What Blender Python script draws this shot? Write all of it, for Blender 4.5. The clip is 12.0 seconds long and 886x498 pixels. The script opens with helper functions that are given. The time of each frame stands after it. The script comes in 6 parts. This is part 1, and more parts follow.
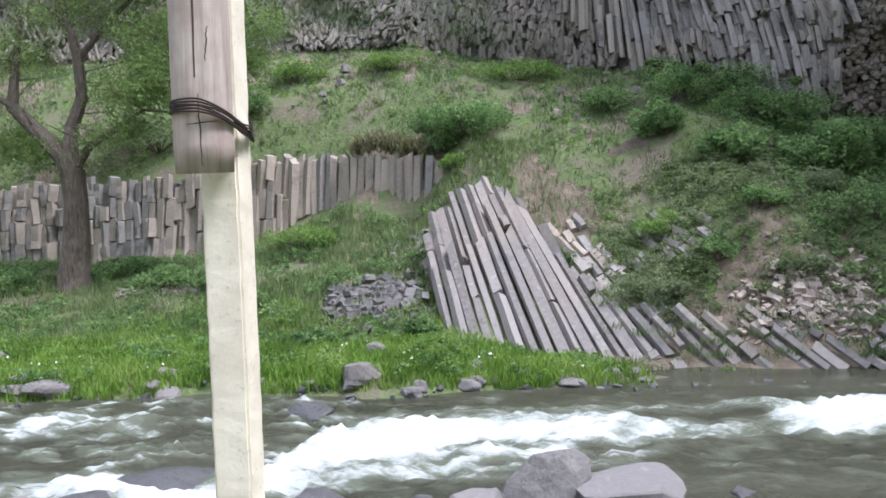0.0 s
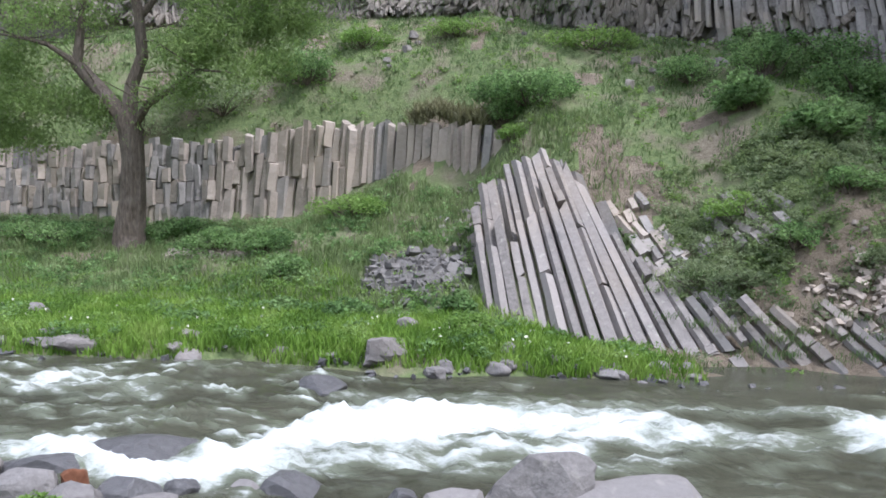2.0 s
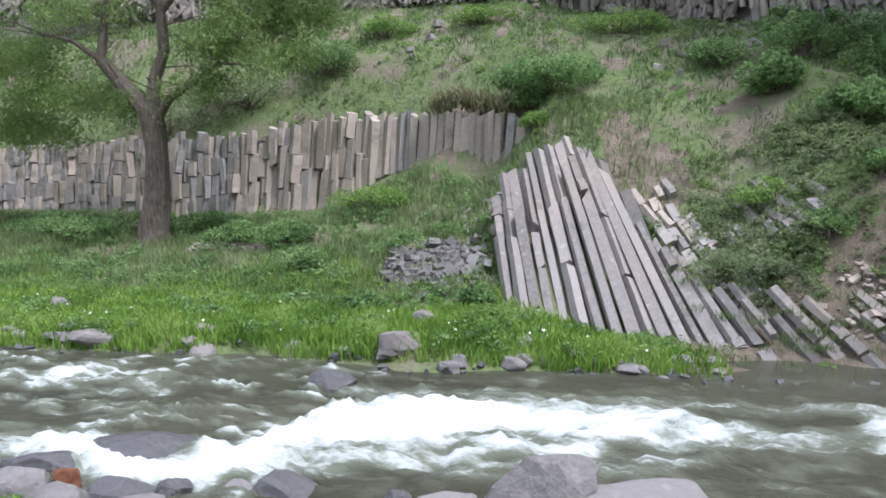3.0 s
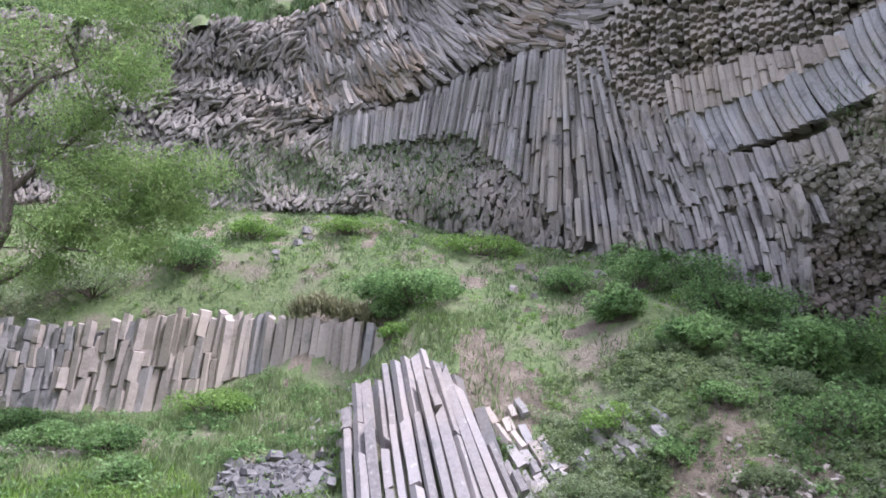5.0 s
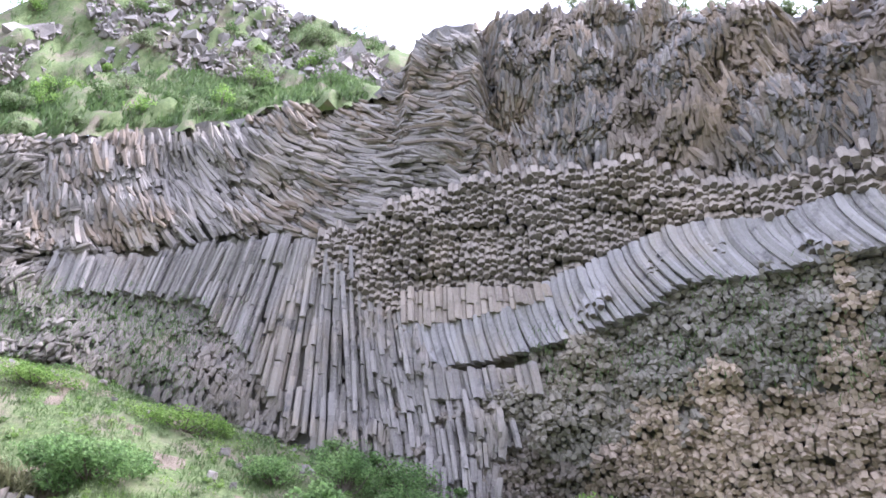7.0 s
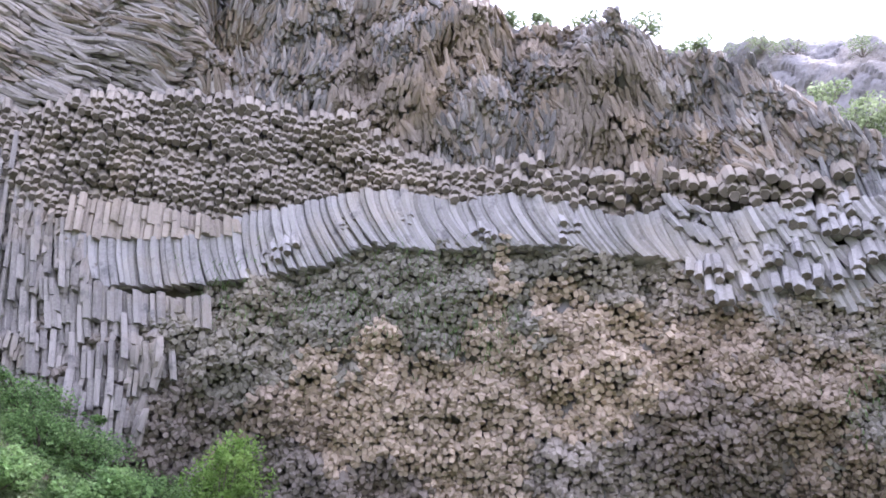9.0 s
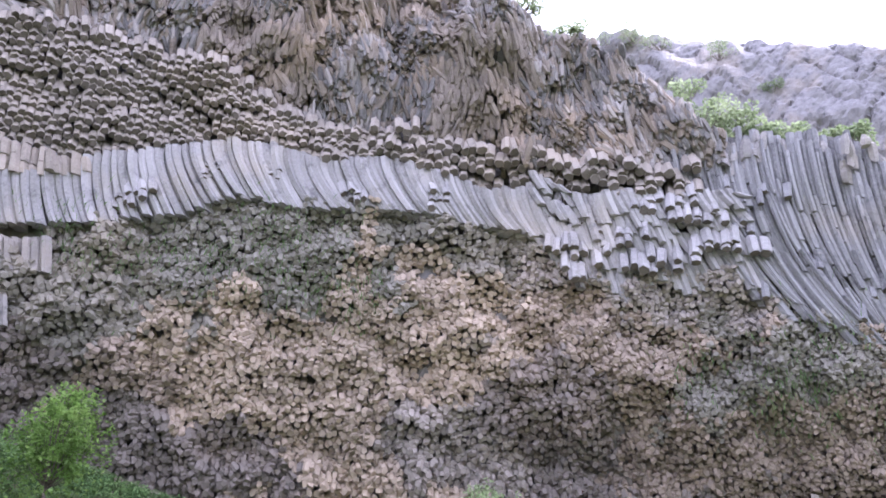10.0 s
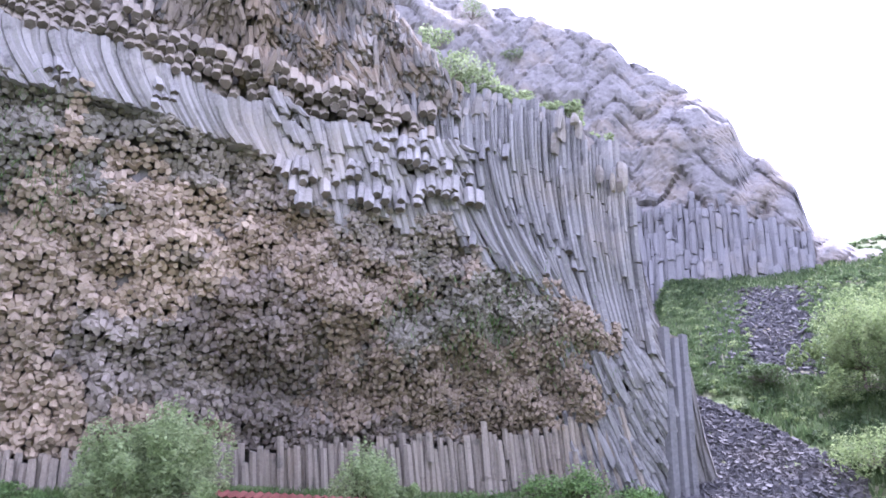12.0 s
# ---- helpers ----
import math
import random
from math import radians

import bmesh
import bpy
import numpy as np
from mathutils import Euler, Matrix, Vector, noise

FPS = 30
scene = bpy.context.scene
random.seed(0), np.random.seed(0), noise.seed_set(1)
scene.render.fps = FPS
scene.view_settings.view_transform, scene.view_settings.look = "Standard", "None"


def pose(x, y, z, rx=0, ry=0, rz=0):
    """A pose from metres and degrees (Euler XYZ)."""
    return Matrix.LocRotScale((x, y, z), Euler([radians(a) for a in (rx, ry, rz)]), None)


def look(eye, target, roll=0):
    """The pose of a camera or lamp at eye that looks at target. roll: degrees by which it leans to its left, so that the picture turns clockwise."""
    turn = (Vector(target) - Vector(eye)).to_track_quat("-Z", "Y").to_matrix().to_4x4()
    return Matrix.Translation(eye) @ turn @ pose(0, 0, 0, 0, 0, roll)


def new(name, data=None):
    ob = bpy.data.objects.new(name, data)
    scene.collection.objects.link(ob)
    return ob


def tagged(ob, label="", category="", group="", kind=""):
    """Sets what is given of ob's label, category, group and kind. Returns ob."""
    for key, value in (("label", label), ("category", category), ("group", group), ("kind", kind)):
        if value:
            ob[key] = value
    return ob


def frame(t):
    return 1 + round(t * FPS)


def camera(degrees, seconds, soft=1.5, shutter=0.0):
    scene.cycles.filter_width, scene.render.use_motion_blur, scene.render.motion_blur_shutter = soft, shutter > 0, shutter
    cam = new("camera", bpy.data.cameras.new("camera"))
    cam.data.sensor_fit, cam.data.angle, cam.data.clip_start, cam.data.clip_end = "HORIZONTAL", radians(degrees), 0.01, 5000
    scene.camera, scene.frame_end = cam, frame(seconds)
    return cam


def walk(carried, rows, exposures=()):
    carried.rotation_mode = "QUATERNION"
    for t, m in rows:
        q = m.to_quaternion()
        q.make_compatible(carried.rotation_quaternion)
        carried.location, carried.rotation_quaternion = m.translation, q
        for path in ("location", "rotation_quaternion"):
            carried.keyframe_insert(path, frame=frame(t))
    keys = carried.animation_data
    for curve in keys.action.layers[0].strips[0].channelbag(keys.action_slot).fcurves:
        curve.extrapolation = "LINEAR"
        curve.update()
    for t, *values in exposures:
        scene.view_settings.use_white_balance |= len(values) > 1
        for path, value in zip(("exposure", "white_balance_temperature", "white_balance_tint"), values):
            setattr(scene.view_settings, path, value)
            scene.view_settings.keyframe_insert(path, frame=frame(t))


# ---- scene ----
cam = camera(63.7, 12.0, 1.7)
METRES, EYE, TILT, LEAN, TURN = 4.2, 3.6, -2.0, 2.0, 0.0
ROWS = [
    (0.0, 0.0, 0.0, 0.0, -0.0, 0.0, 0.0),
    (0.5, 0.0655, 0.0666, -0.0074, -1.28, 0.65, -2.32),
    (1.0, 0.152, 0.1391, -0.0199, -2.47, -2.29, -3.75),
    (1.5, 0.192, 0.2174, -0.028, 0.70, -0.05, -1.98),
    (2.0, 0.2379, 0.2818, -0.0311, 6.74, -1.86, -2.69),
    (2.5, 0.2907, 0.3349, -0.0288, 10.39, -3.98, -2.03),
    (4.5, 0.4089, 0.4785, -0.006, 2.46, 9.37, -3.21),
    (5.0, 0.4039, 0.496, 0.0022, -1.17, 14.51, -4.55),
    (5.5, 0.4024, 0.4969, 0.0228, -7.45, 21.49, -5.95),
    (6.0, 0.3955, 0.4898, 0.0063, -13.31, 25.2, -6.17),
    (6.5, 0.4101, 0.4743, 0.0225, -18.77, 29.08, -6.32),
    (8.5, 0.4245, 0.436, 0.0136, -44.48, 31.89, -4.76),
    (9.0, 0.4386, 0.4284, 0.0105, -51.48, 29.82, -4.22),
    (9.5, 0.4476, 0.4226, 0.0118, -58.95, 29.02, -3.38),
    (10.0, 0.4492, 0.4197, 0.0091, -62.75, 27.6, -2.88),
    (10.5, 0.4575, 0.4091, 0.0157, -67.59, 26.1, -1.9),
    (11.0, 0.4734, 0.4008, 0.0131, -72.14, 25.31, -0.92),
    (11.5, 0.4914, 0.3854, 0.0153, -78.84, 24.08, -0.84),
    (12.0, 0.511, 0.3629, 0.0047, -85.26, 22.68, -1.07),
]
EXPOSURES = [(0.0, 1.06, 5650, 15), (2.5, 1.06, 5650, 14), (4.5, 1.30, 5600, 20), (5.5, 1.76, 5480, 26), (6.5, 2.05, 5520, 26), (8.5, 2.28, 5550, 29), (9.5, 2.32, 5500, 31), (11.0, 2.4, 5450, 32), (12.0, 2.4, 5350, 34)]
walk(cam, [(t, pose(0, 0, EYE, TILT, LEAN, TURN) @ pose(METRES * x, METRES * y, METRES * z, 90 + pitch, roll, yaw)) for t, x, y, z, yaw, pitch, roll in ROWS], EXPOSURES)

# ---- light: thin bright cloud, a veiled sun high over the far rim ----
SUN_BEARING, SUN_HEIGHT = 114.0, 60.0
world = bpy.data.worlds.new("world")
scene.world = world
world.use_nodes = True
wn = world.node_tree.nodes
sky = wn.new("ShaderNodeTexSky")
sky.sky_type, sky.sun_disc = "NISHITA", False
sky.sun_elevation, sky.sun_rotation = radians(SUN_HEIGHT), radians(SUN_BEARING)
sky.dust_density, sky.ozone_density, sky.air_density = 5.0, 1.0, 1.0
cloud = wn.new("ShaderNodeMix")
cloud.data_type = "RGBA"
cloud.inputs[0].default_value = 0.72
cloud.inputs[7].default_value = (13.0, 13.3, 13.8, 1)
world.node_tree.links.new(sky.outputs[0], cloud.inputs[6])
world.node_tree.links.new(cloud.outputs[2], wn["Background"].inputs[0])
wn["Background"].inputs[1].default_value = 0.075
sun = new("sun", bpy.data.lights.new("sun", "SUN"))
sun.data.energy, sun.data.angle, sun.data.color = 2.9, radians(14), (1.0, 0.95, 0.87)
sb, sh = radians(SUN_BEARING), radians(SUN_HEIGHT)
sun.matrix_world = look((60 * math.sin(sb) * math.cos(sh), 60 * math.cos(sb) * math.cos(sh), 60 * math.sin(sh)), (0, 0, 0))

# ---- materials ----
class Nodes:
    """Short-hand for one node material."""

    def __init__(self, name):
        self.mat = bpy.data.materials.new(name)
        self.mat.use_nodes = True
        self.tree = self.mat.node_tree
        self.bsdf = self.tree.nodes["Principled BSDF"]
        self.pos = self.node("ShaderNodeNewGeometry").outputs["Position"]
        self.bsdf.inputs["Specular IOR Level"].default_value = 0.3

    def node(self, kind, **settings):
        n = self.tree.nodes.new(kind)
        for k, v in settings.items():
            setattr(n, k, v)
        return n

    def link(self, a, b):
        self.tree.links.new(a, b)

    def noise(self, scale, detail=4.0, rough=0.6, stretch=None, kind="ShaderNodeTexNoise"):
        n = self.node(kind)
        n.inputs["Scale"].default_value = scale
        if kind == "ShaderNodeTexNoise":
            n.inputs["Detail"].default_value, n.inputs["Roughness"].default_value = detail, rough
        src = self.pos
        if stretch:
            m = self.node("ShaderNodeMapping")
            m.inputs["Scale"].default_value = stretch
            self.link(src, m.inputs["Vector"])
            src = m.outputs[0]
        self.link(src, n.inputs["Vector"])
        return n.outputs[0]

    def ramp(self, fac, *stops):
        r = self.node("ShaderNodeValToRGB")
        while len(r.color_ramp.elements) < len(stops):
            r.color_ramp.elements.new(0.5)
        for e, (p, c) in zip(r.color_ramp.elements, stops):
            e.position = p
            e.color = (*c, 1) if len(c) == 3 else c
        self.link(fac, r.inputs[0])
        return r.outputs[0]

    def mask(self, fac, lo, hi):
        m = self.node("ShaderNodeMapRange", clamp=True)
        m.inputs[1].default_value, m.inputs[2].default_value = lo, hi
        self.link(fac, m.inputs[0])
        return m.outputs[0]

    def mix(self, fac, a, b, blend="MIX"):
        m = self.node("ShaderNodeMix", data_type="RGBA", blend_type=blend)
        for v, i in ((fac, 0), (a, 6), (b, 7)):
            if isinstance(v, (int, float)):
                m.inputs[i].default_value = v
            elif isinstance(v, tuple):
                m.inputs[i].default_value = (*v, 1)
            else:
                self.link(v, m.inputs[i])
        return m.outputs[2]

    def math(self, op, a, b):
        m = self.node("ShaderNodeMath", operation=op)
        for i, v in enumerate((a, b)):
            if isinstance(v, (int, float)):
                m.inputs[i].default_value = v
            else:
                self.link(v, m.inputs[i])
        return m.outputs[0]

    def shade(self, colour, amount=0.5):
        """The colour, varied from piece to piece."""
        a = self.node("ShaderNodeNewGeometry").outputs["Random Per Island"]
        b = self.node("ShaderNodeObjectInfo").outputs["Random"]
        s = self.math("FRACT", self.math("ADD", a, b), 0.0)
        v = self.math("ADD", self.math("MULTIPLY", s, amount), 1.0 - amount * 0.5)
        h = self.node("ShaderNodeHueSaturation")
        self.link(v, h.inputs["Value"])
        self.link(colour, h.inputs["Color"])
        return h.outputs[0]

    def done(self, colour, rough=0.85, bump=None, strength=0.5, distance=0.05):
        if isinstance(colour, tuple):
            self.bsdf.inputs["Base Color"].default_value = (*colour, 1)
        else:
            self.link(colour, self.bsdf.inputs["Base Color"])
        if isinstance(rough, (int, float)):
            self.bsdf.inputs["Roughness"].default_value = rough
        else:
            self.link(rough, self.bsdf.inputs["Roughness"])
        if bump is not None:
            b = self.node("ShaderNodeBump")
            b.inputs["Strength"].default_value, b.inputs["Distance"].default_value = strength, distance
            self.link(bump, b.inputs["Height"])
            self.link(b.outputs[0], self.bsdf.inputs["Normal"])
        return self.mat


def basalt(name, base, warm, dark, warm_from=0.5, dark_from=0.62, spread=0.45, lichen=0.25, grain=3.0):
    """Weathered column basalt: base grey, patches of warm rind, dark damp stains, pale lichen specks."""
    n = Nodes(name)
    big = n.noise(0.22, 3)
    mid = n.noise(1.3, 5)
    fine = n.noise(grain * 3, 6, 0.7)
    c = n.mix(n.mask(big, warm_from, warm_from + 0.14), base, warm)
    c = n.mix(n.mask(mid, dark_from, dark_from + 0.14), c, dark)
    c = n.shade(c, spread)
    c = n.mix(n.math("MULTIPLY", n.mask(fine, 0.35, 0.75), 0.55), c, tuple(min(1, v * 1.55 + 0.02) for v in base))
    spots = n.noise(5.5, 3, 0.55)
    c = n.mix(n.math("MULTIPLY", n.mask(spots, 0.62, 0.72), lichen), c, (0.42, 0.41, 0.36))
    return n.done(c, 0.88, n.math("ADD", fine, n.noise(2.2, 4)), 0.6, 0.06)


FAN = basalt("basalt_fan", (0.225, 0.207, 0.198), (0.270, 0.228, 0.186), (0.072, 0.068, 0.072), 0.50, 0.56, 0.7, 0.4)
SWEPT = basalt("basalt_swept", (0.198, 0.180, 0.168), (0.245, 0.205, 0.168), (0.062, 0.058, 0.060), 0.50, 0.56, 0.6, 0.25)
BLOCK = basalt("basalt_block", (0.140, 0.137, 0.146), (0.165, 0.150, 0.140), (0.070, 0.068, 0.075), 0.56, 0.58, 0.35, 0.15)
GREY = basalt("basalt_grey", (0.205, 0.190, 0.184), (0.250, 0.215, 0.182), (0.080, 0.076, 0.080), 0.48, 0.60, 0.5, 0.3)
PALE = basalt("basalt_pale", (0.190, 0.172, 0.166), (0.220, 0.188, 0.164), (0.090, 0.084, 0.088), 0.50, 0.60, 0.75, 0.4)
BAND = basalt("basalt_band", (0.255, 0.242, 0.242), (0.285, 0.250, 0.215), (0.100, 0.094, 0.098), 0.54, 0.57, 0.5, 0.2)
BENT_GREY = basalt("basalt_bent", (0.180, 0.175, 0.180), (0.215, 0.190, 0.168), (0.075, 0.072, 0.078), 0.54, 0.55, 0.75, 0.3)
ENDS = basalt("basalt_ends", (0.275, 0.222, 0.170), (0.325, 0.258, 0.188), (0.110, 0.092, 0.078), 0.46, 0.64, 0.4, 0.1)
ENDS_GREY = basalt("basalt_ends_grey", (0.158, 0.146, 0.120), (0.200, 0.172, 0.132), (0.066, 0.064, 0.052), 0.50, 0.57, 0.4, 0.2)
ENDS_BROWN = basalt("basalt_ends_brown", (0.205, 0.164, 0.126), (0.250, 0.194, 0.140), (0.070, 0.060, 0.054), 0.50, 0.58, 0.4, 0.1)
ROUGH = basalt("basalt_ragged", (0.158, 0.132, 0.110), (0.200, 0.152, 0.110), (0.062, 0.056, 0.054), 0.48, 0.57, 0.5, 0.1)
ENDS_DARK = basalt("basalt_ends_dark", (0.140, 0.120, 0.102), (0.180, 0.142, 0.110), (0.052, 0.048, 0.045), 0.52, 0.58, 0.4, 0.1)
ENDS_PALE = basalt("basalt_ends_pale", (0.220, 0.192, 0.165), (0.255, 0.212, 0.168), (0.075, 0.069, 0.064), 0.50, 0.58, 0.35, 0.15)
# hanging end faces point down: their shade is put into this darker colour
SHADED_ENDS = basalt("basalt_shaded_ends", (0.100, 0.085, 0.072), (0.130, 0.104, 0.082), (0.046, 0.041, 0.038), 0.50, 0.58, 0.5, 0.1)
ENDS_ROWS = basalt("basalt_rows", (0.222, 0.194, 0.168), (0.255, 0.214, 0.172), (0.080, 0.070, 0.064), 0.48, 0.60, 0.4, 0.2)
LEDGE = basalt("basalt_ledge", (0.172, 0.154, 0.138), (0.212, 0.178, 0.146), (0.060, 0.056, 0.052), 0.50, 0.56, 0.5, 0.25)
DARK = basalt("basalt_dark", (0.115, 0.108, 0.105), (0.160, 0.132, 0.108), (0.050, 0.048, 0.050), 0.52, 0.58, 0.6, 0.15)
TAN = basalt("basalt_tan", (0.275, 0.236, 0.208), (0.320, 0.265, 0.220), (0.095, 0.088, 0.086), 0.47, 0.62, 0.45, 0.25)
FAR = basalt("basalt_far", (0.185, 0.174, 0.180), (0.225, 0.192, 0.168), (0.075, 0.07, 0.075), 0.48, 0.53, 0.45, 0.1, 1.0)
STONE = basalt("river_stone", (0.150, 0.140, 0.140), (0.200, 0.172, 0.155), (0.06, 0.058, 0.06), 0.50, 0.58, 0.4, 0.2, 4.0)
WETSTONE = basalt("wet_stone", (0.075, 0.073, 0.078), (0.095, 0.085, 0.078), (0.035, 0.034, 0.036), 0.56, 0.6, 0.3, 0.05, 4.0)
WETSTONE.node_tree.nodes["Principled BSDF"].inputs["Roughness"].default_value = 0.3
SCREE = basalt("scree_stone", (0.066, 0.063, 0.070), (0.085, 0.076, 0.074), (0.032, 0.031, 0.035), 0.55, 0.58, 0.7, 0.1)
RUST = basalt("rust_stone", (0.16, 0.065, 0.035), (0.20, 0.085, 0.045), (0.06, 0.03, 0.025), 0.5, 0.6, 0.2, 0.05, 4.0)


def soil(name):
    """Earth under grass: brown soil with thin green and straw."""
    n = Nodes(name)
    patch = n.noise(0.5, 5)
    fine = n.noise(9, 5, 0.7)
    c = n.ramp(fine, (0.3, (0.10, 0.085, 0.062)), (0.55, (0.17, 0.145, 0.108)), (0.75, (0.25, 0.22, 0.165)))
    g = n.ramp(n.noise(6, 4), (0.3, (0.075, 0.105, 0.042)), (0.6, (0.125, 0.160, 0.065)), (0.8, (0.19, 0.205, 0.105)))
    c = n.mix(n.mask(patch, 0.36, 0.52), c, g)
    return n.done(c, 0.95, fine, 0.8, 0.08)


def leaf(name, lo, mid, hi, spread=0.5, through_it=0.25):
    n = Nodes(name)
    c = n.ramp(n.noise(0.9, 3), (0.35, lo), (0.5, mid), (0.68, hi))
    c = n.shade(c, spread)
    n.bsdf.inputs["Subsurface Weight"].default_value = 0.0
    m = n.done(c, 0.6)
    t = n.node("ShaderNodeBsdfTranslucent")
    n.link(c, t.inputs[0])
    s = n.node("ShaderNodeMixShader")
    s.inputs[0].default_value = through_it
    n.link(n.bsdf.outputs[0], s.inputs[1])
    n.link(t.outputs[0], s.inputs[2])
    n.link(s.outputs[0], n.tree.nodes["Material Output"].inputs[0])
    return m


SOIL = soil("meadow_soil")


def earth():
    """Bare tan earth with grit and pebbles."""
    n = Nodes("bare_earth")
    fine = n.noise(14, 6, 0.75)
    c = n.ramp(n.noise(1.6, 5), (0.3, (0.15, 0.122, 0.092)), (0.5, (0.235, 0.19, 0.145)), (0.72, (0.32, 0.265, 0.205)))
    c = n.mix(n.math("MULTIPLY", n.mask(fine, 0.5, 0.7), 0.5), c, (0.14, 0.115, 0.09))
    return n.done(c, 0.95, n.math("ADD", fine, n.noise(4, 5)), 1.0, 0.15)


EARTH = earth()
GRASS_BANK = leaf("bank_grass", (0.105, 0.195, 0.030), (0.180, 0.300, 0.048), (0.265, 0.370, 0.090), 0.6, 0.45)
GRASS_SLOPE = leaf("slope_grass", (0.076, 0.128, 0.042), (0.112, 0.176, 0.062), (0.168, 0.214, 0.098), 0.6, 0.5)
GRASS_DRY = leaf("dry_grass", (0.15, 0.15, 0.075), (0.19, 0.185, 0.10), (0.24, 0.23, 0.14), 0.6, 0.4)
BUSH = leaf("bush_leaf", (0.120, 0.205, 0.078), (0.185, 0.295, 0.110), (0.260, 0.365, 0.160), 0.9, 0.6)
BUSH_LIGHT = leaf("light_leaf", (0.130, 0.225, 0.052), (0.190, 0.305, 0.075), (0.265, 0.375, 0.115), 0.6, 0.55)
BUSH_GREY = leaf("grey_leaf", (0.150, 0.195, 0.100), (0.200, 0.250, 0.130), (0.265, 0.310, 0.180), 0.6, 0.55)
# lighter copy of the leaf greens, with a pale haze put into its colour
BUSH_VEILED = leaf("veiled_leaf", (0.27, 0.34, 0.17), (0.34, 0.42, 0.22), (0.42, 0.49, 0.29), 0.5, 0.6)
WILLOW = leaf("willow_leaf", (0.145, 0.220, 0.068), (0.205, 0.295, 0.095), (0.265, 0.350, 0.135), 0.6, 0.6)
# darker copy of the slope greens, with the far slope's shade in its colour
SHADED_GREEN = leaf("shaded_green", (0.050, 0.082, 0.032), (0.078, 0.120, 0.048), (0.118, 0.158, 0.075), 0.7, 0.4)
BUSH_SOFT = leaf("soft_leaf", (0.150, 0.205, 0.085), (0.205, 0.265, 0.115), (0.265, 0.325, 0.160), 0.6, 0.55)
FLOWER = leaf("pale_flower", (0.55, 0.55, 0.48), (0.65, 0.64, 0.55), (0.7, 0.7, 0.62), 0.2, 0.2)


def bark():
    n = Nodes("bark")
    f = n.noise(14, 5, 0.7, (1, 1, 0.22))
    c = n.ramp(f, (0.3, (0.045, 0.036, 0.030)), (0.55, (0.135, 0.108, 0.088)), (0.8, (0.24, 0.20, 0.17)))
    c = n.mix(n.math("MULTIPLY", n.mask(n.noise(1.2, 3), 0.45, 0.7), 0.5), c, (0.20, 0.17, 0.15))
    return n.done(c, 0.92, f, 1.0, 0.06)


BARK = bark()


def pole_wood():
    n = Nodes("weathered_pole_wood")
    f = n.noise(22, 6, 0.7, (1, 1, 0.07))
    c = n.ramp(f, (0.25, (0.24, 0.19, 0.165)), (0.5, (0.41, 0.345, 0.315)), (0.78, (0.52, 0.46, 0.42)))
    c = n.mix(n.math("MULTIPLY", n.mask(n.noise(5, 4), 0.42, 0.7), 0.6), c, (0.24, 0.165, 0.14))
    return n.done(c, 0.9, f, 0.8, 0.01)


def concrete():
    n = Nodes("pole_concrete")
    f = n.noise(30, 6, 0.7)
    c = n.ramp(n.noise(3.2, 5), (0.3, (0.62, 0.55, 0.45)), (0.55, (0.74, 0.67, 0.56)), (0.75, (0.80, 0.74, 0.64)))
    c = n.mix(n.math("MULTIPLY", n.mask(f, 0.58, 0.7), 0.6), c, (0.30, 0.28, 0.24))
    return n.done(c, 0.9, n.math("ADD", f, n.noise(7, 4)), 0.35, 0.006)


POLE_WOOD, CONCRETE = pole_wood(), concrete()


def plain(name, colour, rough=0.6, metal=0.0, scale=8.0, spread=0.25):
    n = Nodes(name)
    f = n.noise(scale, 5)
    c = n.mix(f, tuple(v * (1 - spread) for v in colour), tuple(min(1, v * (1 + spread)) for v in colour))
    n.bsdf.inputs["Metallic"].default_value = metal
    return n.done(c, rough, f, 0.2, 0.01)


WIRE = plain("rusted_wire", (0.035, 0.026, 0.022), 0.7, 0.3)
CRACK = plain("split_shadowed_wood", (0.06, 0.045, 0.038), 0.95)
TIN_RED = plain("faded_red_tin", (0.36, 0.14, 0.12), 0.6, 0.0, 3.0)
BOARD = plain("grey_boards", (0.16, 0.14, 0.12), 0.9, 0.0, 5.0)


def water():
    """Green-brown river with torn white foam where the surface is broken."""
    n = Nodes("river_water")
    at = n.node("ShaderNodeAttribute", attribute_name="foam").outputs["Fac"]
    streak = n.noise(2.6, 7, 0.68, (0.55, 1.5, 1))
    fine = n.noise(11, 6, 0.7, (0.6, 1.3, 1))
    torn = n.math("ADD", n.math("MULTIPLY", streak, 0.75), n.math("MULTIPLY", fine, 0.35))
    f = n.mask(n.math("ADD", n.math("MULTIPLY", at, 1.0), n.math("MULTIPLY", n.math("SUBTRACT", torn, 0.58), 1.7)), 0.30, 0.95)
    deep = n.ramp(n.noise(0.5, 4, 0.6, (0.4, 1.2, 1)), (0.3, (0.040, 0.041, 0.028)), (0.6, (0.068, 0.069, 0.048)), (0.8, (0.105, 0.110, 0.084)))
    milky = n.mix(n.mask(at, 0.05, 0.75), deep, (0.20, 0.225, 0.175))
    c = n.mix(f, milky, (0.70, 0.73, 0.75))
    rough = n.math("ADD", n.math("MULTIPLY", f, 0.5), 0.14)
    n.bsdf.inputs["IOR"].default_value = 1.33
    n.bsdf.inputs["Specular IOR Level"].default_value = 0.27
    h = n.math("ADD", n.noise(3.5, 6, 0.6, (0.6, 1.4, 1)), n.math("MULTIPLY", fine, 0.5))
    return n.done(c, rough, h, 0.8, 0.16)


WATER = water()
